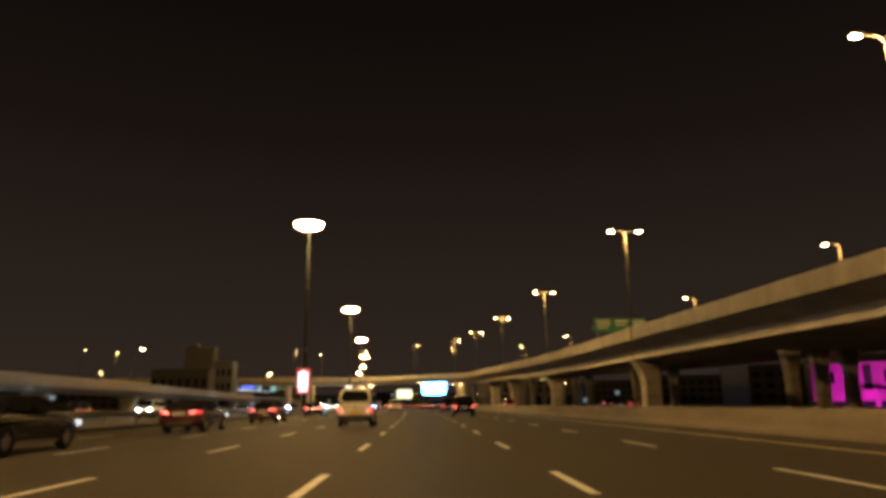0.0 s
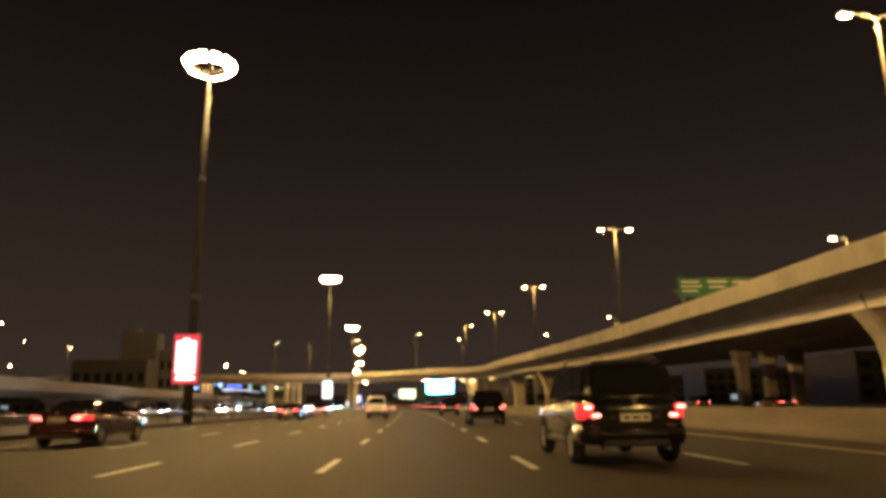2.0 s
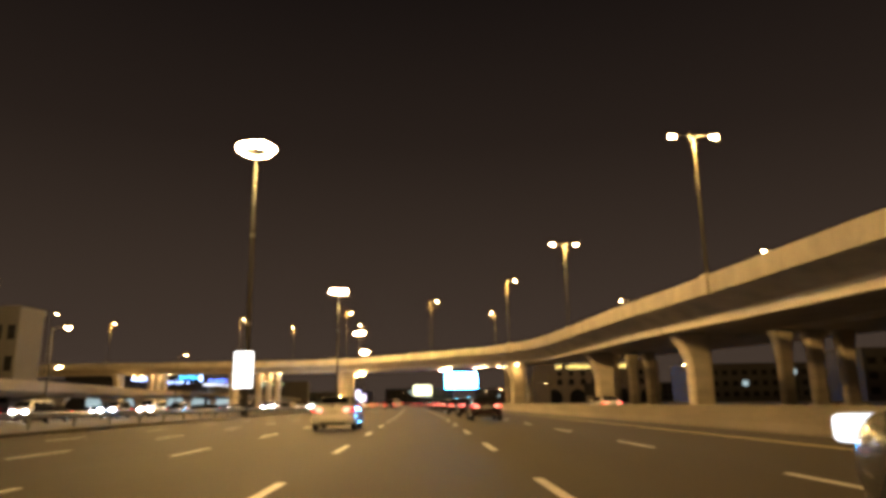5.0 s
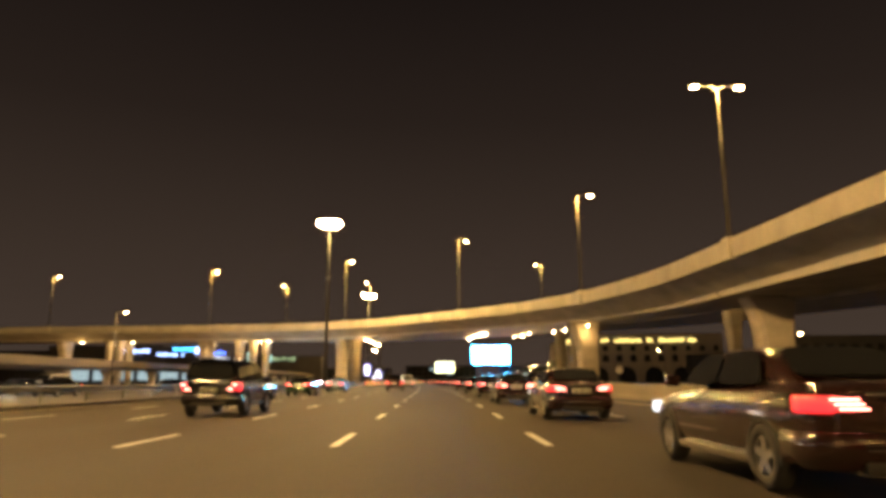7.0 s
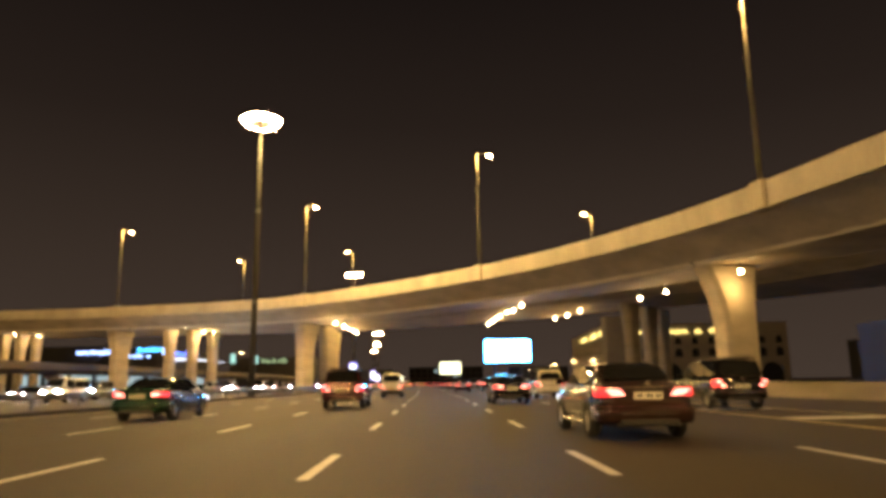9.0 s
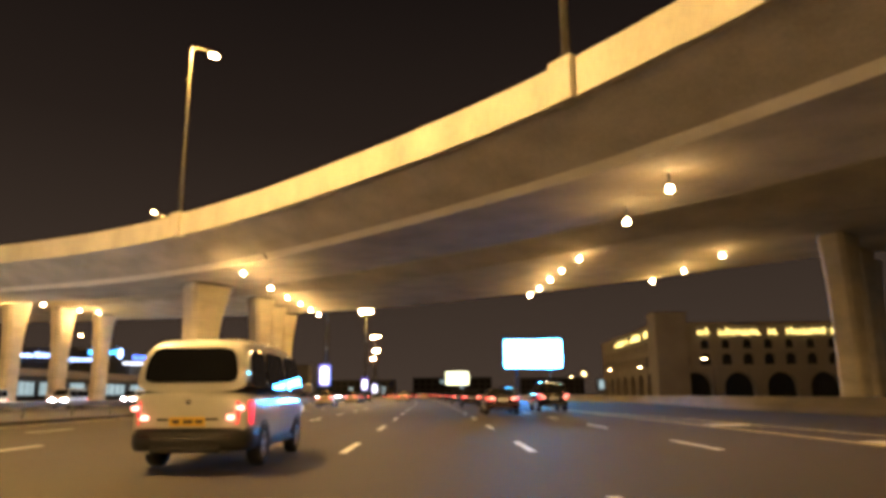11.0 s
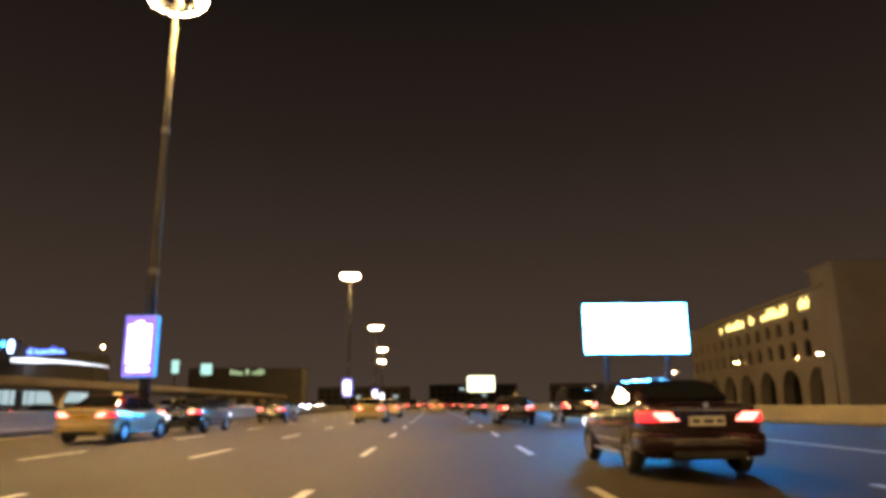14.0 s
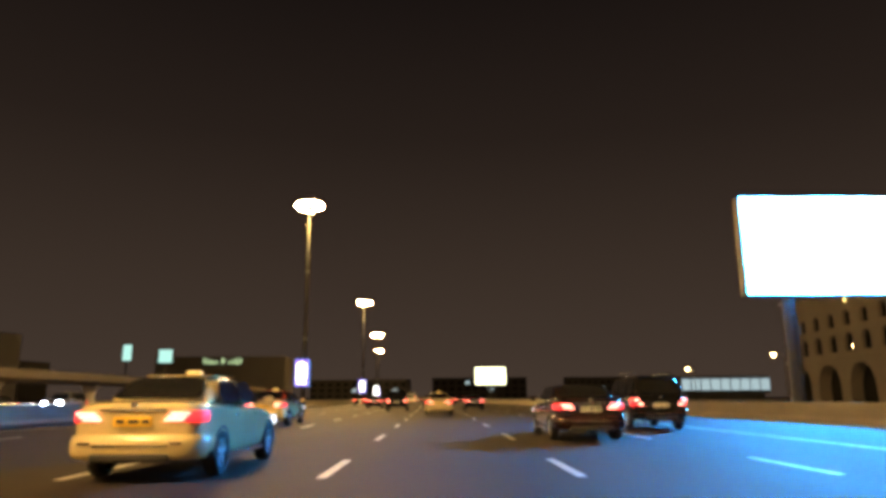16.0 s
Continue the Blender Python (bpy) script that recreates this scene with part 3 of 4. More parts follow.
def quad_slab(bm, pts, out, cut=0.16):
    """A thin pane with rounded corners and its outer face pushed out."""
    o, P = Vector(out), [Vector(p) for p in pts]
    pts = []
    for i in range(4):
        c, a, b = P[i], P[i - 1], P[(i + 1) % 4]
        a, b = c + (a - c).normalized() * min(cut, (a - c).length * .4), c + (b - c).normalized() * min(cut, (b - c).length * .4)
        pts += [a.lerp(c, t * 2 * (1 - t)).lerp(b.lerp(c, t * 2 * (1 - t)), t) if 0 < t < 1 else (a if t == 0 else b) for t in (0, .33, .67, 1)]
    a = [bm.verts.new(Vector(p) - o * 0.01) for p in pts]
    b = [bm.verts.new(Vector(p) + o * 0.014) for p in pts]
    bm.faces.new(b)
    for i in range(len(a)):
        j = (i + 1) % len(a)
        bm.faces.new((a[i], a[j], b[j], b[i]))


def around(hw, rear, x0, reach, out=0.02):
    """The plan of the rear corner of a car, from x0 near the middle round to its flank."""
    pts = [(x0, rear), (hw - .34, rear), (hw - .20, rear + .025), (hw - .11, rear + .085), (hw - .055, rear + .19), (hw - .03, rear + .34), (hw - .015, rear + .6)]
    keep = [pts[0]] + [p for p in pts[1:] if p[0] > x0 and p[1] <= rear + reach]
    res = []
    for i, p in enumerate(keep):
        a, b = keep[max(i - 1, 0)], keep[min(i + 1, len(keep) - 1)]
        d = Vector((b[0] - a[0], b[1] - a[1], 0)).normalized()
        res.append((Vector((p[0], p[1], 0)), Vector((d.y, -d.x, 0))))
    return res


def wrapped(side, plan, z, h0, h1, out=0.025, deep=0.10, lean=0.0):
    """A lamp or panel that follows the rear corner; h0 high at the inner end, h1 at the outer one."""
    bm = bmesh.new()
    rings = []
    for i, (p, n) in enumerate(plan):
        h = h0 + (h1 - h0) * min(1.0, i / 2.0)
        top, low = z + h / 2, z - h / 2
        q = [(-deep, low), (out * .3, low), (out, low + h * .18), (out, top - h * .18), (out * .3 + lean * h, top), (-deep, top)]
        rings.append([(side * (p.x + n.x * u), p.y + n.y * u, w) for u, w in q])
    loft(bm, rings)
    return bm


def curve_it(ob):
    m = ob.modifiers.new("round", "SUBSURF")
    m.levels = m.render_levels = 2


def make_car(name, kind, paint, label, roof=None, taxi=False, oncoming=None, plate=None, head_mat=None, upper=None):
    K = KINDS[kind]
    car = empty(name)
    bm = bmesh.new()
    loft(bm, [ring12(hw, y, zb, zt, cr) for y, hw, zb, zt, cr in K["body"]])
    curve_it(part("body", bm, paint, car, smooth=True))
    z0 = K["belt"] - 0.03
    bm = bmesh.new()
    loft(bm, [[(hb, y, z0), (hb - 0.02 if z1 < z0 + .15 else (hb + ht) / 2 + .02, y, (z0 + z1) / 2), (ht, y, z1 - .05), (ht * .8, y, z1), (-ht * .8, y, z1), (-ht, y, z1 - .05), (-(hb - 0.02 if z1 < z0 + .15 else (hb + ht) / 2 + .02), y, (z0 + z1) / 2), (-hb, y, z0)] for y, hb, ht, z1 in K["cabin"]])
    curve_it(part("cabin", bm, upper or paint, car, smooth=True))
    (y0, za, wa), (y1, zb, wb) = K["back"]
    n = Vector((0, -(zb - za), y1 - y0)).normalized()
    n = -n if n.z < 0 else n
    bm = bmesh.new()
    lift = n * 0.032
    quad_slab(bm, [Vector(p) + lift for p in ((-wa, y0, za), (wa, y0, za), (wb, y1, zb), (-wb, y1, zb))], n)
    part("rear_window", bm, GLASS, car, "dark tinted rear window")
    (y0, za, wa), (y1, zb, wb) = K["front"]
    n = Vector((0, zb - za, y0 - y1)).normalized()
    bm = bmesh.new()
    quad_slab(bm, [Vector(p) + n * 0.05 for p in ((-wa, y0, za), (wa, y0, za), (wb, y1, zb), (-wb, y1, zb))], n)
    part("windscreen", bm, GLASS, car, "dark glass windscreen")
    hb, ht = K["cabin"][3][1], K["cabin"][3][2]
    for s in (-1, 1):
        for (l0, u0), (l1, u1) in K["sides"]:
            bm = bmesh.new()
            zl, zu = K["belt"] + 0.04, K["top"]
            xl, xu = hb + 0.005, ht + 0.045
            n = Vector((s * (zu - zl), 0, hb - ht)).normalized()
            quad_slab(bm, [(s * xl, l0, zl), (s * xl, l1, zl), (s * xu, u1, zu), (s * xu, u0, zu)], n)
            part("side_window", bm, GLASS, car)
    hw, r = K["hw"], K["r"]
    for y in K["wheels"]:
        for s in (-1, 1):
            bm = bmesh.new()
            prof = [(r * .62, -.10), (r * .9, -.11), (r, -.07), (r, .07), (r * .9, .11), (r * .62, .10)]
            loft(bm, [[(s * (hw - .10) + s * w, y + q * math.cos(a), r + q * math.sin(a)) for q, w in prof] for a in [2 * math.pi * k / 20 for k in range(21)]], closed=True, caps=False)
            w = part("wheel", bm, TYRE, car, smooth=True)
            bm = bmesh.new()
            tube(bm, [(s * (hw - .08), y, r), (s * (hw - .01), y, r)], r * .16, 8)
            for k in range(5):
                a = 2 * math.pi * k / 5
                box(bm, 0, 0, r * .36, .05, .08, r * .56, m=Matrix.Translation((s * (hw - .03), y, r)) @ pose(0, 0, 0, math.degrees(a)))
            loft(bm, [[(s * (hw - .04) + s * e, y + q * math.cos(a), r + q * math.sin(a)) for q, e in ((r * .58, -.02), (r * .65, -.02), (r * .65, .03), (r * .58, .03))] for a in [2 * math.pi * k / 20 for k in range(21)]], caps=False)
            part("rim", bm, RIM, w, "alloy rim")
            if head_mat:
                continue
            bm = bmesh.new()
            loft(bm, [[(s * (hw - .02) + s * e, y + q * math.cos(a), r + q * math.sin(a)) for q, e in ((r * 1.04, -.04), (r * 1.16, -.05), (r * 1.16, .02), (r * 1.04, .015))] for a in [math.pi * (k / 12 * 1.1 - .05) for k in range(13)]])
            part("wheel_arch", bm, TRIM, car)
    zt, tw, th = K["tail"]
    re = K["rear"]
    for s in (-1, 1):
        plan = around(hw, re, hw - .02 - tw, .36)
        tl = part("tail_lamp", wrapped(s, plan, zt + .04, th * (.62 if kind == "sedan" else .96), th), TAIL, car, "glowing red tail lamp", True)
        cx = s * (hw - .10 - tw * .55)
        for dz in () if head_mat else (-.042, .0, .042) if kind == "sedan" else (-.07, .07):
            part("brake_core", boxm(cx + s * dz, re - .03, zt + .045 + dz, tw * .62, .02, .017 if kind == "sedan" else .05, bevel=.005), TAIL_HOT, tl, "white-hot lamp strip")
        if not head_mat:
            part("reverse_lens", boxm(cx, re - .027, zt + .04 - th * .26, tw * .36, .018, th * .16, bevel=.006), SIGN_WHITE, tl)
        part("door_mirror", boxm(s * (hw + .09), K["sides"][-1][1][1] + .35, K["belt"] + .08, .2, .12, .15, bevel=.04), paint, car)
        h = part("headlamp", boxm(s * (hw * .80 - .12), K["nose"] - .03, K["head"] + .03, .40, .24, .17, bevel=.04), head_mat or HEAD, car, "lit headlamp")
        for yy in () if head_mat else (-.75, .3) if kind != "van" else (.9,):
            part("door_handle", boxm(s * (hw + .01), yy, K["belt"] - .13, .03, .18, .03, bevel=.008), CHROME, car)
        part("sill", boxm(s * (hw - .06), 0, K["body"][3][2] + .03, .10, 2.1, .10, bevel=.02), TRIM if kind != "sedan" else CHROME, car)
    plan = around(hw, re - .03, 0.0, .62)
    zb = K["body"][1][2] + .10
    both = []
    for p, n in [(Vector((-p.x, p.y, 0)), Vector((-n.x, n.y, 0))) for p, n in plan[::-1]] + plan[1:]:
        prof = [(-.1, zb - .17), (.0, zb - .15), (.035, zb - .06), (.04, zb + .07), (.02, zb + .16), (-.1, zb + .18)]
        both.append([(p.x + n.x * u, p.y + n.y * u, w) for u, w in prof])
    bm = bmesh.new()
    loft(bm, both)
    bp = part("rear_bumper", bm, TRIM if kind == "van" else paint, car, smooth=True)
    if not head_mat:
        part("bumper_trim", boxm(0, re - .075, zb + .02, hw * 1.1, .02, .022, bevel=.006), CHROME, bp, "thin chrome strip")
    if not head_mat:
        part("diffuser", boxm(0, re - .03, zb - .13, hw * 1.15, .12, .11, bevel=.03), TRIM, bp)
    for s in (-1, 1) if not head_mat else ():
        part("reflector", boxm(s * hw * .66, re - .078, zb + .055, .16, .015, .03, bevel=.005), RED, bp)
    part("front_bumper", boxm(0, K["nose"] - .03, K["body"][1][2] + .08, hw * 1.5, .2, .2, bevel=.06), TRIM, car)
    part("grille", boxm(0, K["nose"] + .03, K["head"] - .05, hw * .8, .06, .14, bevel=.02), DARK, car)
    pl = part("number_plate", boxm(0, re - .035 if kind != "sedan" else re - .03, K["plate"], .52, .03, .13, bevel=.005), plate or PLATE, car, "pale number plate")
    for bx, bw in ((-.16, .10), (.02, .14), (.18, .10)) if not head_mat else ():
        part("plate_bar", boxm(bx, re - .054 if kind != "sedan" else re - .049, K["plate"], bw, .006, .05), INK, pl)
    for s in (-.55, .55) if not head_mat else ():
        bm = bmesh.new()
        tube(bm, [(s, re + .2, .3), (s, re - .02, .3)], .04, 8)
        part("exhaust", bm, CHROME, car)
    if not head_mat:
        bm = bmesh.new()
        tube(bm, [(0, re - .005, K["tail"][0] + .2), (0, re - .04, K["tail"][0] + .2)], .045, 14)
        part("badge", bm, CHROME, car, "small round badge")
        part("boot_trim", boxm(0, re - .02, K["tail"][0] + (.13 if kind == "sedan" else -.05), .9, .03, .035, bevel=.01), CHROME, car)
    if kind == "suv":
        for s in (-1, 1):
            bm = bmesh.new()
            tube(bm, [(s * .62, -1.7, 1.84), (s * .62, -1.6, 1.91), (s * .62, .2, 1.91), (s * .62, .35, 1.84)], .022, 6)
            part("roof_rail", bm, TRIM, car)
        part("spoiler", boxm(0, -2.02, 1.80, 1.25, .28, .05, bevel=.02), paint, car)
    if taxi:
        part("roof_panel", boxm(0, -.2, 1.462, 1.05, 1.2, .02, bevel=.005), roof, car, "painted taxi roof")
        rs = part("roof_sign", boxm(0, -.15, 1.52, .26, .13, .09, bevel=.03), GL_AMBER, car, "lit amber roof sign")
        part("roof_sign_base", boxm(0, -.15, 1.47, .46, .22, .03), TRIM, rs)
    return tagged(car, label, "car" if kind != "van" else "van")


def paint(name, colour, rough=0.16, metal=0.3):
    return mat(name, colour, rough, metal=metal, var=0.14, scale=0.9, fine=25, coat=0.8)


BLACK, BROWN, RED = paint("black_car_paint", (0.012, 0.012, 0.013)), paint("dark_brown_car_paint", (0.03, 0.014, 0.012)), paint("dark_red_car_paint", (0.055, 0.008, 0.009))
WHITE, CREAM, SILVER = paint("white_car_paint", (0.62, 0.62, 0.60), metal=0.0), paint("cream_taxi_paint", (0.55, 0.45, 0.24), metal=0.0), paint("silver_car_paint", (0.35, 0.36, 0.37), metal=0.6)
GREEN = paint("dark_green_car_paint", (0.012, 0.05, 0.03))
ROOFRED = paint("red_roof_paint", (0.35, 0.05, 0.03), metal=0.0)

CARS = {
    "black_sedan": lambda: make_car("sedan_car", "sedan", BLACK, "black four-door sedan with lit red tail lamps"),
    "brown_sedan": lambda: make_car("sedan_car", "sedan", BROWN, "dark brown glossy sedan braking on the highway"),
    "red_sedan": lambda: make_car("sedan_car", "sedan", RED, "dark red sedan with glowing tail lamps"),
    "white_sedan": lambda: make_car("sedan_car", "sedan", WHITE, "white sedan with lit tail lamps"),
    "green_sedan": lambda: make_car("sedan_car", "sedan", GREEN, "dark green sedan on the highway"),
    "taxi": lambda: make_car("taxi_car", "sedan", CREAM, "cream taxi with a red roof and amber roof sign", roof=ROOFRED, taxi=True, plate=PLATE_Y, upper=ROOFRED),
    "pale_taxi": lambda: make_car("taxi_car", "sedan", CREAM, "cream taxi with dark windows and a yellow plate", roof=CREAM, taxi=True, plate=PLATE_Y),
    "red_suv": lambda: make_car("suv_car", "suv", RED, "dark red sport utility car with roof rails"),
    "black_suv": lambda: make_car("suv_car", "suv", BLACK, "black sport utility car with lit tail lamps"),
    "white_suv": lambda: make_car("suv_car", "suv", WHITE, "white sport utility car with lit tail lamps"),
    "van": lambda: make_car("minibus_van", "van", WHITE, "white minibus van with a yellow number plate", plate=PLATE_Y),
    "on_white": lambda: make_car("sedan_car", "sedan", WHITE, "white oncoming sedan with bright headlamps", head_mat=XENON),
    "on_black": lambda: make_car("sedan_car", "sedan", BLACK, "black oncoming sedan with bright headlamps", head_mat=HALOGEN),
    "on_suv": lambda: make_car("suv_car", "suv", SILVER, "silver oncoming sport utility car with bright headlamps", head_mat=XENON),
    "on_van": lambda: make_car("minibus_van", "van", WHITE, "white oncoming minibus van with bright headlamps", head_mat=HALOGEN),
}
made_cars = {}


def put_car(kind, off, y, turn=0.0, group="traffic on the highway"):
    p = onroad(off, y)
    m = pose(p.x, p.y, 0.004, 0, 0, heading(y) + turn)
    if kind not in made_cars:
        made_cars[kind] = CARS[kind]()
        made_cars[kind].matrix_basis = m
        tagged(made_cars[kind], group=group)
    else:
        copy_thing(made_cars[kind], m)


# rear of each car is about 2.4 m before its middle
for kind, off, y in (
        ("van", -3.7, 38.4), ("red_sedan", -11.0, 34.0), ("red_sedan", -10.8, 49.5), ("black_suv", 3.6, 64.4), ("black_suv", 3.6, 89.7), ("van", -3.7, 116.0), ("black_suv", 3.6, 127.6), ("black_sedan", -11.1, 18.7), ("red_sedan", -11.0, 74), ("red_sedan", -10.9, 112), ("white_sedan", -3.6, 158), ("red_sedan", -11.1, 134),
        ("brown_sedan", 4.05, 169.6), ("brown_sedan", 4.1, 182.8), ("brown_sedan", 3.9, 196.0), ("black_suv", -7.3, 199), ("brown_sedan", 3.7, 209.6), ("brown_sedan", 3.6, 222.0), ("brown_sedan", 3.6, 237.6), ("green_sedan", -11.1, 217), ("green_sedan", -10.6, 230.5), ("green_sedan", -10.1, 248.2),
        ("red_suv", -4.5, 257.0), ("black_suv", 10.6, 249.4), ("black_sedan", 3.6, 259.6), ("white_suv", 7.4, 270.5), ("van", -3.7, 283.2),
        ("taxi", -10.9, 304.2), ("taxi", -10.9, 321.0), ("taxi", -11.0, 345.5), ("taxi", -11.0, 372.5), ("brown_sedan", 3.7, 310.5), ("black_suv", 7.6, 317), ("brown_sedan", 3.7, 337.6), ("black_suv", 7.6, 344.5), ("brown_sedan", 3.7, 361.2), ("black_suv", 7.5, 389),
        ("black_sedan", -10.9, 380), ("black_sedan", -10.9, 396), ("brown_sedan", 3.7, 386), ("pale_taxi", -4.3, 393.0), ("pale_taxi", -4.3, 410.3), ("brown_sedan", 3.7, 418.6), ("black_suv", 7.4, 424.5),
        ("pale_taxi", 0.0, 447.3), ("taxi", -7.4, 430), ("black_suv", -3.6, 463.2), ("black_sedan", 3.6, 467.2), ("black_sedan", -7.3, 485.0), ("white_suv", 0.1, 499.9), ("van", -3.6, 524.5), ("red_sedan", 3.6, 529.4), ("white_sedan", -7.3, 544.2), ("black_suv", 0, 568.8), ("red_suv", -10.9, 504.8),
        ("white_sedan", 3.6, 593.1), ("white_sedan", -3.6, 606.9), ("red_sedan", 0, 629.9), ("black_suv", -7.3, 620.7), ("white_suv", -3.6, 666.7), ("red_sedan", 3.6, 675.9), ("red_sedan", -7.3, 690), ("white_sedan", 0, 705), ("red_suv", 7.2, 560), ("white_sedan", 7.2, 640), ("red_sedan", -11, 590), ("white_sedan", -11, 655)):
    put_car(kind, off, y)
for kind, off, y in (("red_suv", 16.5, 127.0), ("white_sedan", 16.6, 187.6), ("red_sedan", 37.0, 121.0), ("black_suv", 41.0, 150.0)):
    put_car(kind, off, y, group="traffic beside the highway")
rnd = random.Random(7)
for lane, off in enumerate((-30.1, -33.8, -37.5, -40.6)):
    y = 58 + lane * 9
    while y < 690:
        kind, shift, turn = rnd.choice(("on_white", "on_black", "on_black", "on_suv", "on_van")), rnd.uniform(-.3, .3), rnd.uniform(-1, 1)
        if y < 590:
            put_car(kind, off + shift, y, 180 + turn, "oncoming traffic")
        y += rnd.uniform(22, 46)

# ---- median: kerbed strip, guard rail, concrete wall ----
bm = bmesh.new()
prof = [(-25.6, 0.002), (-25.6, 0.15), (-25.4, 0.17), (-17.1, 0.17), (-16.95, 0.15), (-16.95, 0.002)]
loft(bm, [[onroad(u + (median_shift(y) if u > -20 else 0), y, w) for u, w in prof] for y in frange(-100, 900, 8)])
tagged(link("median", bm, PAVING), "kerbed concrete median between the carriageways", "median", kind="structure")

rail = empty("guard_rail")
bm = bmesh.new()
prof = [(-.03, .52), (.03, .56), (.03, .60), (-.02, .64), (.03, .68), (.03, .74), (-.03, .78), (-.05, .78), (-.05, .52)]
loft(bm, [[onroad(-17.0 + median_shift(y) + u, y, w + .17) for u, w in prof] for y in frange(-56, 316, 6)])
part("rail", bm, STEEL, rail, "galvanised corrugated rail")
post_mesh = None
for y in frange(-56, 316, 4):
    if post_mesh is None:
        o = part("post", boxm(0, 0, .46, .12, .10, .66), STEEL, rail)
        post_mesh = o.data
    else:
        o = new("post", post_mesh)
        o.parent = rail
    o.location = onroad(-17.11 + median_shift(y), y, 0.11)
tagged(rail, "galvanised steel guard rail along the median", "guard rail")
barrier("median_wall", [(317, -17.6), (880, -17.6)], "low pale concrete wall along the median", height=0.95)

# painted nose where the slip road joins
bm = bmesh.new()
strip(bm, [(y, float(np.interp(y, (236, 296, 316), (12.4, 10.9, 9.35))) - 0.08, float(np.interp(y, (236, 296, 316), (12.4, 10.9, 9.35))) + 0.08) for y in frange(236, 316, 8)], 0.007)
tagged(link("edge_line", bm, PAINT_Y), "solid yellow line closing the gore of the slip road", "road marking", kind="structure")
for y in (241, 247.5, 254, 261, 268, 276, 285, 294):
    bm = bmesh.new()
    e = float(np.interp(y, (236, 296, 316), (12.4, 10.9, 9.35))) - 0.25
    strip(bm, [(y, 9.35, e), (y + 1.1, 9.35, e)], 0.006)
    tagged(link("gore_marking", bm, PAINT_W), "white painted bar on the gore of the slip road", "road marking", group="gore bars", kind="structure")

rs = empty("round_road_sign")
bm = bmesh.new()
tube(bm, [(0, 0, 0), (0, 0, 2.6)], .04, 8)
part("post", bm, STEEL, rs)
bm = bmesh.new()
tube(bm, [(0, -.03, 2.2), (0, -.06, 2.2)], .42, 24)
part("disc", bm, SIGN_WHITE, rs, "white round disc")
bm = bmesh.new()
loft(bm, [[(q * math.cos(a), -.065 - e, 2.2 + q * math.sin(a)) for q, e in ((.36, 0), (.43, 0), (.43, .01), (.36, .01))] for a in [2 * math.pi * k / 24 for k in range(25)]], caps=False)
part("red_rim", bm, RED, rs)
part("sign_bar", boxm(0, -.075, 2.2, .36, .02, .2), INK, rs)
rs.matrix_basis = pose(*onroad(20.4, 251))
tagged(rs, "round white road sign with a red rim on a post", "road sign")

# ---- lit advertising boxes on the masts ----
def ad_box(y, face, panel, side, z0=2.75, w=1.9, h=3.5):
    ob = empty("advertising_lightbox")
    part("casing", boxm(0, 0, h / 2, w, .42, h, bevel=.05), side, ob)
    part("face", boxm(0, -.215, h / 2, w - .08, .03, h - .08, bevel=.01), face, ob, "lit coloured poster face")
    part("poster_panel", boxm(-.04, -.235, h * .53, w * .72, .02, h * .64, bevel=.01), panel, ob, "bright white middle of the poster")
    part("poster_band", boxm(0, -.235, h * .12, w * .7, .02, h * .07), panel, ob)
    part("poster_crest", boxm(-.05, -.235, h * .88, w * .24, .02, h * .05), panel, ob)
    part("bracket", boxm(0, .3, h / 2, .3, .3, h * .7), STEEL, ob)
    p = onroad(-17.2 + median_shift(y), y)
    ob.matrix_basis = pose(p.x, p.y - .72, z0, 0, 0, heading(y) - 4)
    tagged(ob, "lit advertising box fixed to a lamp mast", "advertising sign", group="advertising boxes on the masts")


for y, f, p_, s in ((MASTS[1], GL_RED, GL_WHITE, DARK), (MASTS[2], GL_WHITE, GL_WHITE, DARK), (MASTS[4], GL_PURPLE, GL_WHITE, GL_SIDE), (MASTS[5], GL_PURPLE, GL_WHITE, GL_SIDE),
                    (MASTS[6], GL_PURPLE, GL_WHITE, GL_SIDE), (MASTS[7], GL_WHITE, GL_WHITE, DARK), (MASTS[8], GL_PURPLE, GL_WHITE, GL_SIDE)):
    ad_box(y, f, p_, s)

# ---- low viaduct behind the oncoming carriageway ----
LINE3 = smooth_line([(-41.0, -54.6, 5.26), (-42.7, 54.4, 4.99), (-43.9, 105.5, 4.81), (-46.0, 148.4, 4.54), (-53.0, 213.2, 4.58), (-69.3, 286.8, 5.05), (-78.2, 331.8, 5.63), (-84.8, 425.6, 5.82), (-95.9, 544.2, 5.90), (-120.0, 694.4, 5.90)], 5)
via = empty("viaduct")
sweep("deck", LINE3, [(-.3, -.9), (-7.7, -.9), (-7.7, -1.3), (-6.2, -1.9), (-1.8, -1.9), (-.3, -1.3)], VIADUCT, via)
sweep("parapet", LINE3, [(0, -1.3), (0, 0), (-.25, 0), (-.29, -1.3)], VIADUCT, via)
sweep("parapet", LINE3, [(-8, -1.3), (-8, 0), (-7.75, 0), (-7.71, -1.3)], VIADUCT, via)
tagged(via, "low concrete viaduct running beside the oncoming carriageway", "viaduct")
sw3 = side_ways(LINE3)
for i in range(4, len(LINE3) - 2, 6):
    q = LINE3[i] - sw3[i] * 4
    pier("viaduct_pier", q.x, q.y, q.z - 1.95, math.degrees(math.atan2(sw3[i].y, sw3[i].x)), 1.6, 3.4, 1.3, "short concrete pier under the low viaduct")

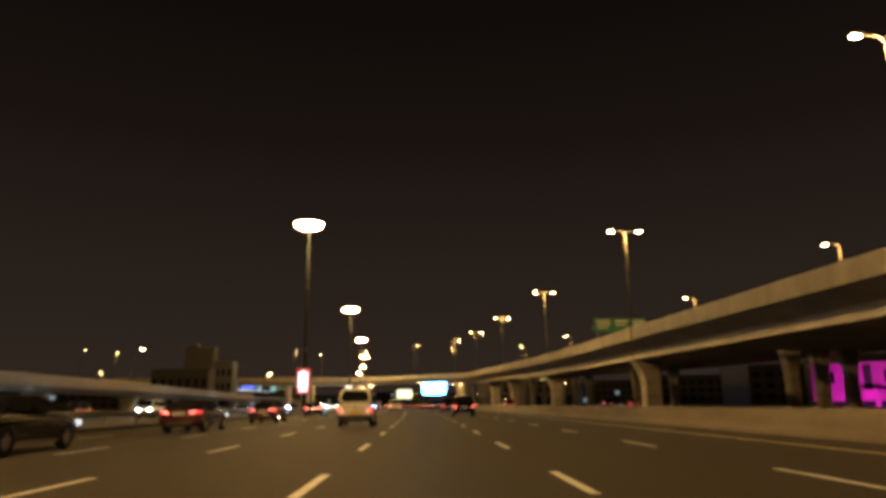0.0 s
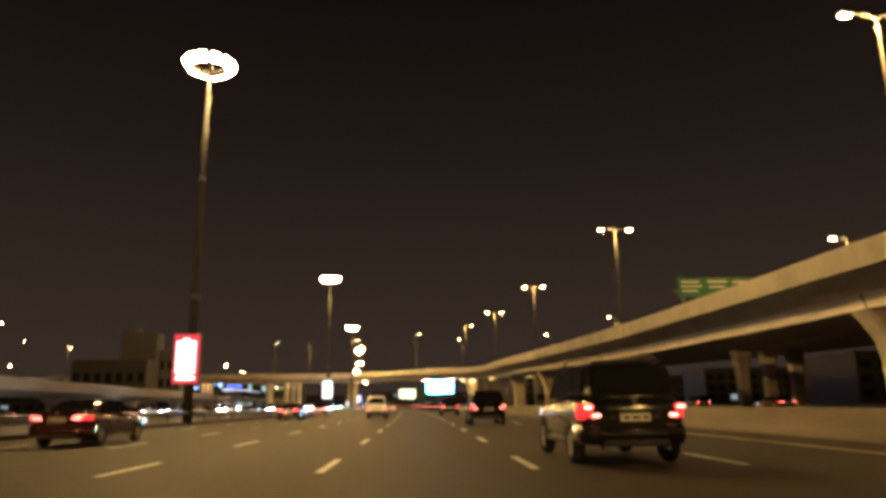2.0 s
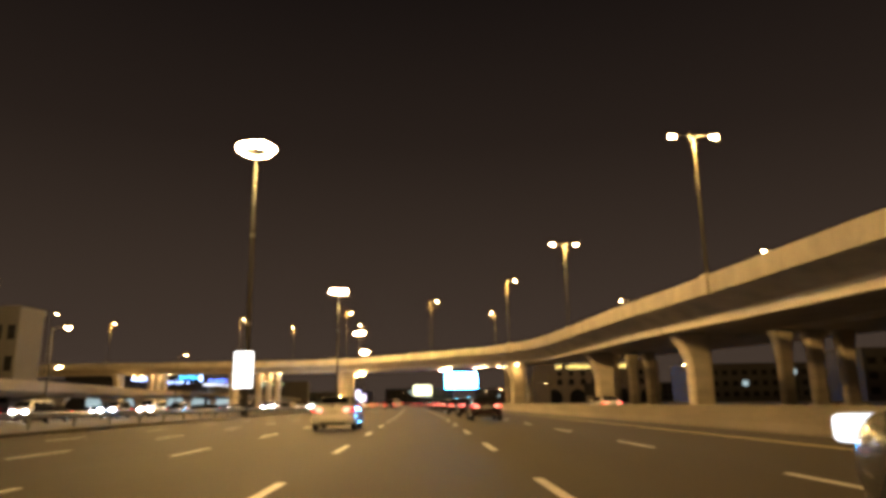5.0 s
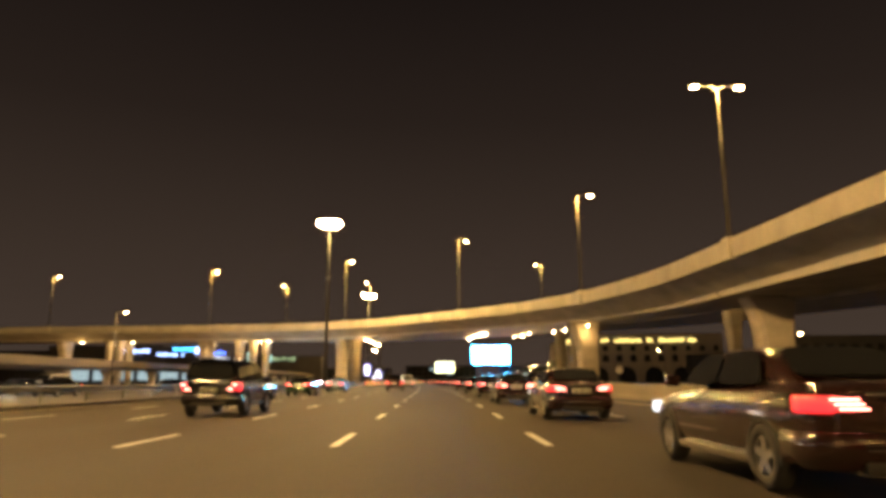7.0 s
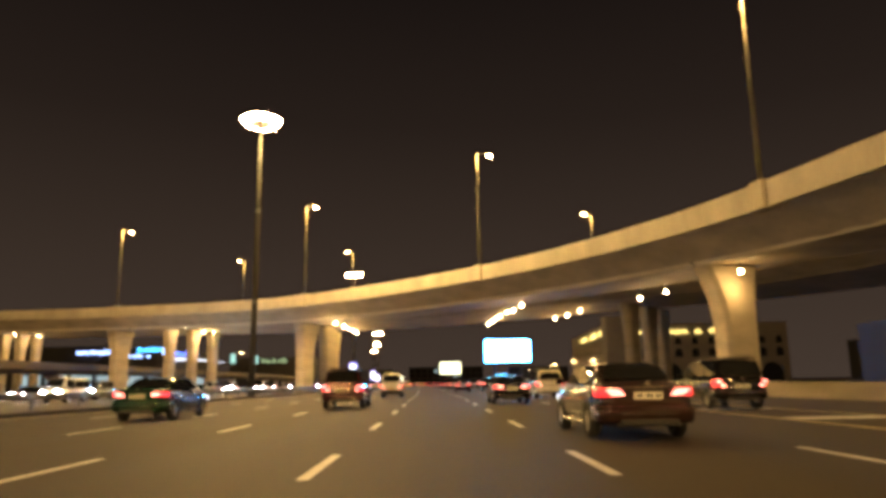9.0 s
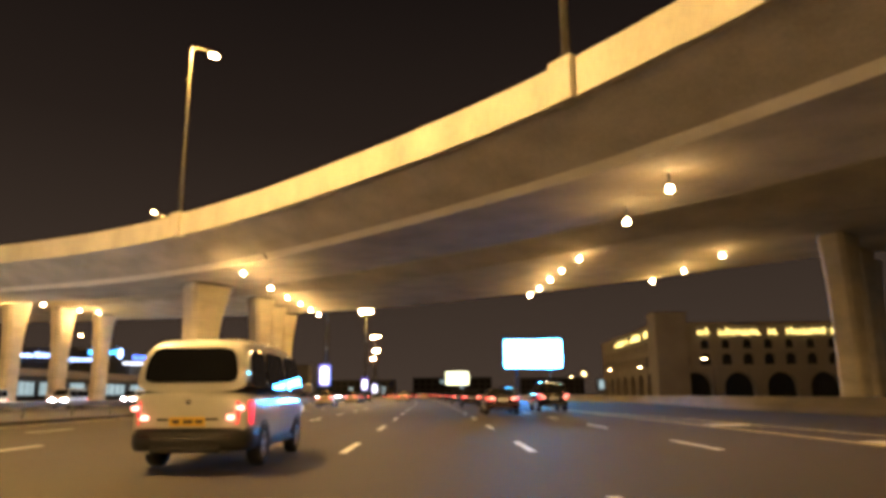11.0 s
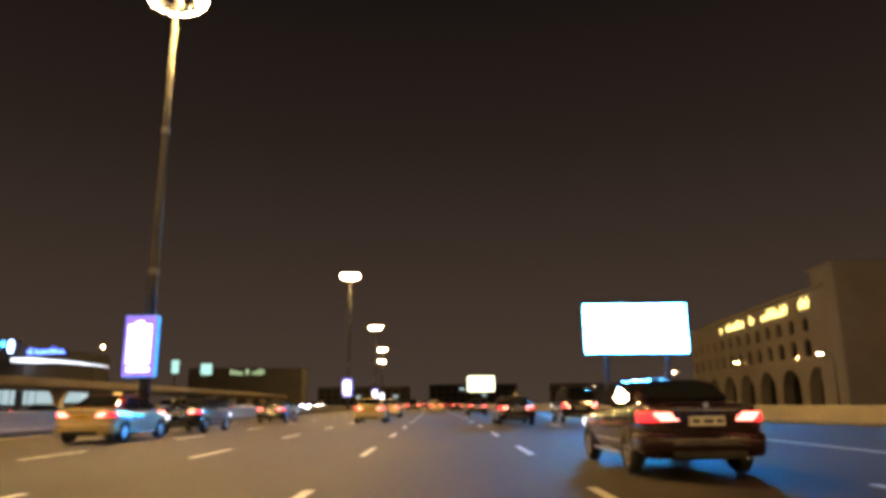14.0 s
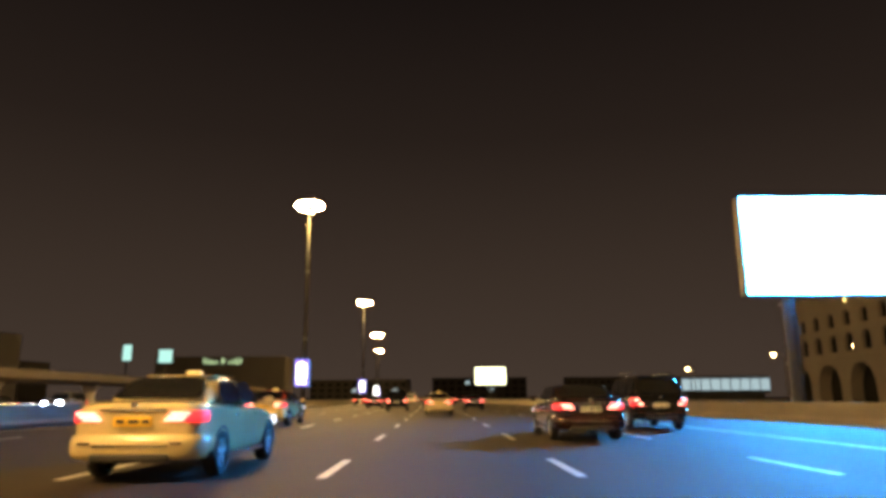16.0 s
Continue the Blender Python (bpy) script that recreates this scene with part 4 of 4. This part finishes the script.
for x, y, z, h in ((-59.9, 143.0, 0.0, 12.7), (-147.8, 301.0, 0.0, 25.8), (-103.7, 302.0, 0.0, 25.0), (-47.6, 205.7, 0.0, 10.3), (-113.4, 311.6, 0.0, 11.6), (-109.2, 314.3, 0.0, 11.7), (-102.5, 303.0, 0.0, 11.4), (-95.3, 291.5, 0.0, 10.9),
                   (-101.5, 216.4, 0.0, 11.6), (-93.6, 245.8, 0.0, 10.9), (-127.5, 409.8, 0.0, 13.4), (-90.8, 405.9, 5.4, 7.9), (-96.6, 485.0, 5.4, 7.8), (-69.7, 301.2, 0.0, 13.9)):
    street_lamp(x, y, z, h, 0, (1,), label="steel street lamp, lit, beside the low viaduct", group="street lamps beside the viaduct")
for x, y, h in ((64.9, 316.9, 10.1), (55.0, 386.1, 9.8), (42.1, 425.6, 8.4), (34.8, 455.2, 7.8), (32.7, 485.0, 8.2), (30.6, 524.5, 8.2), (56.4, 234.1, 8.7), (35.9, 602.3, 8.8), (31.3, 675.9, 8.8), (46.2, 544.2, 7.8)):
    street_lamp(x, y, 0, h, 180, (1,), label="steel street lamp, lit, by the slip road", group="street lamps by the slip road")
lamp("yard_light", (40.6, 423, 8.0), 300)
lamp("yard_light", (31.6, 484, 7.8), 260)
lamp("street_light", (-66.4, 301.2, 13.2), 5000, size=0.4)

# ---- green overhead sign on the flyover ----
sg = empty("overhead_sign")
part("panel", boxm(0, 0, 1.5, 11.6, .12, 3.0, bevel=.03), SIGN_GREEN, sg, "green road sign panel")
for bx, bz, bw, bh in ((-4.2, 2.7, 2.8, .35), (-4.0, 1.9, 3.2, .3), (-4.3, 1.1, 2.4, .3), (0.3, 2.7, 3.0, .35), (0.2, 1.8, 2.4, .3), (4.3, 2.6, 2.8, .35), (4.2, 1.7, 3.0, .3), (4.0, .9, 2.0, .28)):
    part("sign_bar", boxm(bx * .93, -.075, bz * .87, bw, .03, bh), SIGN_WHITE, sg)
for s in (-5, 5):
    part("sign_post", boxm(s, .25, -2.4, .3, .3, 7.6), STEEL, sg)
part("gantry_beam", boxm(0, .25, 1.0, 12.6, .25, .3), STEEL, sg)
sg.matrix_basis = pose(43.0, 152.6, 16.4)
tagged(sg, "green overhead direction sign on a steel gantry", "road sign")


# ---- buildings ----
def arch_bay(bm, x0, x1, z0, z1, ax0, ax1, a0, spring, depth):
    """A bay of wall with an arched opening and its reveal; the wall's face lies at y = 0."""
    r, cx = (ax1 - ax0) / 2, (ax0 + ax1) / 2
    arc = [(cx + r * math.cos(math.pi * k / 10), spring + r * math.sin(math.pi * k / 10)) for k in range(11)]
    outline = [(ax1, a0)] + arc + [(ax0, a0)]
    V = lambda x, z, y=0.0: bm.verts.new((x, y, z))
    bm.faces.new((V(x0, z0), V(ax0, z0), V(ax0, spring), V(x0, spring)))
    bm.faces.new((V(ax1, z0), V(x1, z0), V(x1, spring), V(ax1, spring)))
    if a0 > z0:
        bm.faces.new((V(ax0, z0), V(ax1, z0), V(ax1, a0), V(ax0, a0)))
    bm.faces.new((V(ax1, spring), V(x1, spring), V(x1, z1), V(ax1, z1)))
    bm.faces.new((V(x0, spring), V(ax0, spring), V(ax0, z1), V(x0, z1)))
    for (xa, za), (xb, zb) in zip(arc, arc[1:]):
        bm.faces.new((V(xb, zb), V(xa, za), V(xa, z1), V(xb, z1)))
    for (xa, za), (xb, zb) in zip(outline, outline[1:]):
        bm.faces.new((V(xa, za), V(xb, zb), V(xb, zb, depth), V(xa, za, depth)))


def facade(parent, length, bays, height, m):
    """An arcaded front: tall arches below, two rows of arched windows above."""
    w = length / bays
    bm, gl = bmesh.new(), bmesh.new()
    for b in range(bays):
        x0, x1 = b * w, (b + 1) * w
        arch_bay(bm, x0, x1, 0, 7.6, x0 + w * .14, x1 - w * .14, 0, 6.6 - w * .36, 2.0)
        half = w / 2
        for k in range(2):
            a, c = x0 + k * half, x0 + (k + 1) * half
            arch_bay(bm, a, c, 7.6, 12.0, a + half * .26, c - half * .26, 8.5, 10.2, .5)
            arch_bay(bm, a, c, 12.0, height, a + half * .30, c - half * .30, 12.8, 14.2, .5)
        box(gl, (x0 + x1) / 2, 2.15, 3.6, w, .1, 7.2)
    bmesh.ops.transform(bm, matrix=m, verts=bm.verts[:])
    part("front_wall", bm, PLASTER, parent, "pale plastered front with arches")
    box(gl, length / 2, .6, 7.6 + (height - 7.6) / 2, length, .1, height - 8)
    bmesh.ops.transform(gl, matrix=m, verts=gl.verts[:])
    part("glazing", gl, GLASS, parent, "dark glazing behind the arches")
    for z, d, h in ((7.6, .25, .35), (12.0, .15, .2), (height, .45, .55)):
        part("cornice", boxm(length / 2, -d / 2, z, length + .4, d + .3, h, bevel=.05, m=m), PLASTER, parent)


def letter_bars(parent, m, widths, h, material, name="sign_letters", seed=1):
    """A row of glowing strokes in the place of lettering that is not to be read."""
    r, x = random.Random(seed), 0.0
    for w, gap in widths:
        bm = bmesh.new()
        n = max(1, round(w / (h * .55)))
        for k in range(n):
            cx = x + (k + .5) * w / n
            hh = h * r.choice((.55, .7, .8, 1.0))
            box(bm, cx - w / n * .22, -.1, hh / 2, w / n * .34, .12, hh, m=m)
            box(bm, cx, -.1, h * r.choice((.08, .3, .5)), w / n * .95, .12, h * .16, m=m)
        part(name, bm, material, parent, "glowing lettering shapes")
        x += w + gap


hall = empty("arcaded_building")
M1 = pose(39.2, 545, 0, 0, 0, -90)
M2 = pose(43.7, 461.5, 0, 0, 0, 0)
facade(hall, 80, 7, 19.6, M1)
facade(hall, 56, 5, 19.6, M2)
part("corner_tower", boxm(43.2, 465.0, 11.2, 8.4, 8.4, 22.4, bevel=.1), PLASTER, hall)
part("tower_cap", boxm(43.2, 465.0, 22.5, 9.2, 9.2, .5, bevel=.1), PLASTER, hall)
part("roof", boxm(70, 505, 19.3, 58, 78, .5), GREYWALL, hall)
letter_bars(hall, Matrix.Translation((39.1, 519, 16.6)) @ pose(0, 0, 0, 0, 0, -90), ((1.6, 3.2), (11.5, 3.5), (2.6, 4.0), (13.0, 5.0), (4.2, 0)), 2.0, GL_GOLD, seed=3)
letter_bars(hall, Matrix.Translation((50.2, 461.1, 16.4)), ((3.2, 2.4), (11.0, 2.2), (2.4, 2.4), (10.5, 1.2), (3.4, 0)), 1.9, GL_GOLD, seed=4)
tagged(hall, "three-storey plastered building with arches and gold lit lettering", "building")

pk = empty("magenta_building")
part("wall", boxm(9, 4.5, 4.0, 18, 9, 6.2, bevel=.06), PINKWALL, pk)
part("base", boxm(9.2, 5.4, .45, 17, 7, .95), DARKWALL, pk, "dark recessed ground floor")
part("string_course", boxm(9, -.12, 1.0, 18.3, .4, .3, bevel=.04), PINKWALL, pk, "pale ledge over the ground floor")
part("cornice", boxm(9, 4.5, 7.2, 18.4, 9.4, .3, bevel=.06), PINKWALL, pk)
for k, wx in enumerate((3.4, 6.1, 12.6, 15.3)):
    part("pilaster", boxm(wx - 1.25, -.1, 4.1, .35, .3, 6.0, bevel=.03), PINKWALL, pk)
    wdw = part("window", boxm(wx, .02, 4.9, 1.15, .16, 1.9, bevel=.03), GLASS, pk, "dark window")
    part("window_frame", boxm(wx, -.02, 5.95, 1.5, .2, .2), PINKWALL, wdw)
    part("window_frame", boxm(wx, -.02, 3.85, 1.5, .2, .2), PINKWALL, wdw)
    part("apron_panel", boxm(wx, -.04, 2.8, 1.15, .14, 1.1, bevel=.03), PINKWALL, pk)
part("door_recess", boxm(9.4, -.03, 4.9, 1.3, .12, 4.2), DARKWALL, pk, "tall dark recess")
part("porch", boxm(9.6, -1.3, 2.35, 4.4, 2.4, .7, bevel=.06), PINKWALL, pk, "projecting porch roof")
for s_ in (-1.8, 1.8):
    part("porch_column", boxm(9.6 + s_, -2.1, 1.0, .6, .6, 2.1, bevel=.05), PINKWALL, pk)
pk.matrix_basis = pose(68.6, 124, 0, 0, 0, -55)
tagged(pk, "low two-storey building washed in magenta light", "building")
for x, y, tx, ty in ((66.5, 114.5, 70.8, 120.9), (68.5, 111.2, 72.9, 117.8), (70.6, 108, 75.1, 114.6)):
    data = bpy.data.lights.new("magenta_wash", "SPOT")
    data.energy, data.color, data.spot_size, data.spot_blend, data.shadow_soft_size = 1500, (1.0, 0.16, 0.85), radians(95), 0.4, 0.3
    new("magenta_wash", data).matrix_world = look((x, y, 0.5), (tx, ty, 4.4))


def block(name, x, y, w, d, h, label, rows=0, cols=0, lit=0.2, seed=0, turn=0, wall=None):
    ob = empty(name)
    part("wall", boxm(0, 0, h / 2, w, d, h, bevel=.08), wall or GREYWALL, ob)
    part("parapet", boxm(0, 0, h + .3, w + .2, d + .2, .7), wall or GREYWALL, ob)
    r = random.Random(seed)
    for i in range(rows):
        for j in range(cols):
            ww, hh = w / cols * .55, h / (rows + .6) * .5
            part("window", boxm(-w / 2 + (j + .5) * w / cols, -d / 2 - .02, (i + .7) * h / (rows + .4), ww, .1, hh), GL_ROOM if r.random() < lit else GLASS, ob)
    ob.matrix_basis = pose(x, y, 0, 0, 0, turn)
    return tagged(ob, label, "building")


tower = block("office_block", -71.2, 222, 8.6, 4.5, 18.8, "plain grey tower block with ribbed walls", 0, 0, wall=GREYWALL)
for k in range(11):
    part("rib", boxm(-4.0 + k * .8, -2.33, 9.4, .24, .16, 18.4, bevel=.02), GREYWALL, tower)
part("stair_head", boxm(-2.4, 0, 19.8, 2.6, 3.0, 1.6, bevel=.05), GREYWALL, tower)
block("office_block", -63.9, 224, 5.6, 6, 14.6, "low grey block beside a tower", 3, 3, 0.0, 3, wall=GREYWALL)
block("office_block", -73.5, 214, 17, 8, 11.6, "low dark block in front of a tower", 2, 7, 0.0, 2, wall=DARKWALL)
mall = empty("shopping_mall")
part("wall", boxm(-52, 20, 8.6, 110, 40, 17.2, bevel=.1), DARKWALL, mall)
part("upper_wall", boxm(-50, 16, 18.2, 60, 24, 3.0, bevel=.1), DARKWALL, mall)
part("sign_wall", boxm(-13.5, -.4, 15.8, 31, .8, 5.2, bevel=.1), DARKWALL, mall, "dark fascia behind the signs")
bm = bmesh.new()
loft(bm, [[(x0, -y0, z - h), (x0, y0, z - h), (x0, y0, z), (x0, -y0, z)] for x0, y0, z, h in ((2, 4.0, 13.6, .9), (8, 4.0, 13.6, .8), (16, 3.2, 12.8, .55), (25.3, 1.0, 11.4, .2))])
part("canopy", bm, GL_CANOPY, mall, "lit white canopy that tapers to a point")
for k in range(7):
    part("shop_front", boxm(-60 + k * 11.4, -.1, 4.6, 9.0, .3, 5.2), GL_ROOM, mall, "bright glazed shop front")
    for q in range(4):
        part("mullion", boxm(-60 + k * 11.4 - 3.3 + q * 2.2, -.3, 4.6, .16, .14, 5.2), DARK, mall)
part("corner_shop", boxm(15.0, -1.0, 4.9, 11.5, 3.0, 5.0, bevel=.1), GL_ROOM, mall, "bright glazed corner shop")
letter_bars(mall, Matrix.Translation((-39.5, -.9, 15.9)), ((6, .5), (8.5, 0)), 1.8, GL_SKY, seed=5)
letter_bars(mall, Matrix.Translation((-21, -.9, 14.2)), ((5.4, .6), (5.0, 1.8), (1.6, 0)), 1.3, GL_SKY, seed=6)
letter_bars(mall, Matrix.Translation((-12.6, -.9, 16.8)), ((2.2, .3), (8.0, 0)), 1.5, GL_CYAN, seed=7)
letter_bars(mall, Matrix.Translation((4.2, -.9, 14.8)), ((1.6, .3), (8.2, 0)), 1.5, GL_BLUE, seed=8)
bm = bmesh.new()
tube(bm, [(0, -1.1, 0), (0, -.8, 0)], 1.0, 16)
bmesh.ops.scale(bm, vec=(.8, 1, 1.75), verts=bm.verts[:])
bmesh.ops.translate(bm, vec=(-.6, 0, 16.8), verts=bm.verts[:])
part("emblem", bm, GL_SKY, mall, "white oval emblem")
mall.matrix_basis = pose(-140, 521, 0)
tagged(mall, "wide dark shopping mall with glowing blue lettering", "building")
far = empty("retail_building")
part("wall", boxm(0, 0, 10.5, 60, 24, 21, bevel=.1), DARKWALL, far)
letter_bars(far, Matrix.Translation((-8, -12.3, 17.4)), ((7, 1.2), (2.2, 1.2), (6.5, 0)), 3.0, GL_LIME, seed=9)
far.matrix_basis = pose(-151, 727, 0, 0, 0, 8)
tagged(far, "distant dark shop building with lime lit lettering", "building")
for x, y, top, tall in ((-149.6, 633, 20.2, 5.4), (-139.0, 640, 18.9, 4.6)):
    py = empty("sign_pylon")
    part("post", boxm(0, 0, (top - tall) / 2, .5, .5, top - tall, bevel=.05), DARK, py)
    part("lit_panel", boxm(0, -.1, top - tall / 2, 4.6 if tall < 5 else 2.8, .5, tall, bevel=.12), GL_TEAL, py, "glowing teal white panel")
    py.matrix_basis = pose(x, y, 0, 0, 0, 10)
    tagged(py, "tall sign pylon with a glowing teal panel", "sign", group="sign pylons beside the mall")
st = empty("station_building")
part("wall", boxm(0, 0, 7.5, 46, 14, 9, bevel=.6), GREYWALL, st)
for k in range(9):
    part("window", boxm(-20.5 + k * 5.1, -7.05, 7.6, 4.5, .2, 6.0, bevel=.05), GL_ROOM, st)
part("base", boxm(0, 0, 1.5, 40, 12, 3), GREYWALL, st)
st.matrix_basis = pose(100, 790, 0, 0, 0, 0)
tagged(st, "distant low building with a long lit glass front", "building")
sc = empty("far_billboard")
part("screen", boxm(0, -.4, 12.6, 15.8, .2, 8.8, bevel=.05), GL_FAR, sc, "lit pale screen")
part("cabinet", boxm(0, .2, 12.6, 16.4, .9, 9.3, bevel=.05), DARK, sc)
part("post", boxm(0, .3, 4, 1.2, 1.0, 8.2, bevel=.1), DARK, sc)
sc.matrix_basis = pose(-24.5, 768, 0, 0, 0, 5)
tagged(sc, "distant lit billboard on a single post", "billboard")
# Four at x 100 to 120 are added to hide sky below the flyover.
for n, (x, y, w, h) in enumerate(((-260, 700, 60, 18), (-120, 900, 70, 14), (60, 950, 60, 16), (150, 700, 60, 14), (180, 520, 50, 16), (-240, 420, 60, 14), (-150, 300, 50, 11), (-110, 120, 40, 9), (112, 155, 44, 10), (120, 215, 50, 11), (112, 290, 44, 11), (100, 372, 40, 12), (140, 250, 60, 12), (-40, 1080, 90, 20))):
    block("backdrop_building", x, y, w, 20, h, "dark backdrop building with a few lit windows", 3, 12, 0.06, 20 + n, wall=DARKWALL)

hb = empty("hoarding")
part("board", boxm(0, 0, 3.4, 6.0, .12, 2.6, bevel=.02), DARKWALL, hb)
for s in (-2.4, 2.4):
    part("post", boxm(s, .15, 1.7, .16, .16, 3.4), STEEL, hb)
for bz in (4.1, 3.5, 2.9):
    part("board_bar", boxm(0, -.07, bz, 4.2, .03, .22), GREYWALL, hb)
hb.matrix_basis = pose(30.5, 276, 0, 0, 0, -15)
tagged(hb, "dark hoarding board on two posts under the flyover", "hoarding")
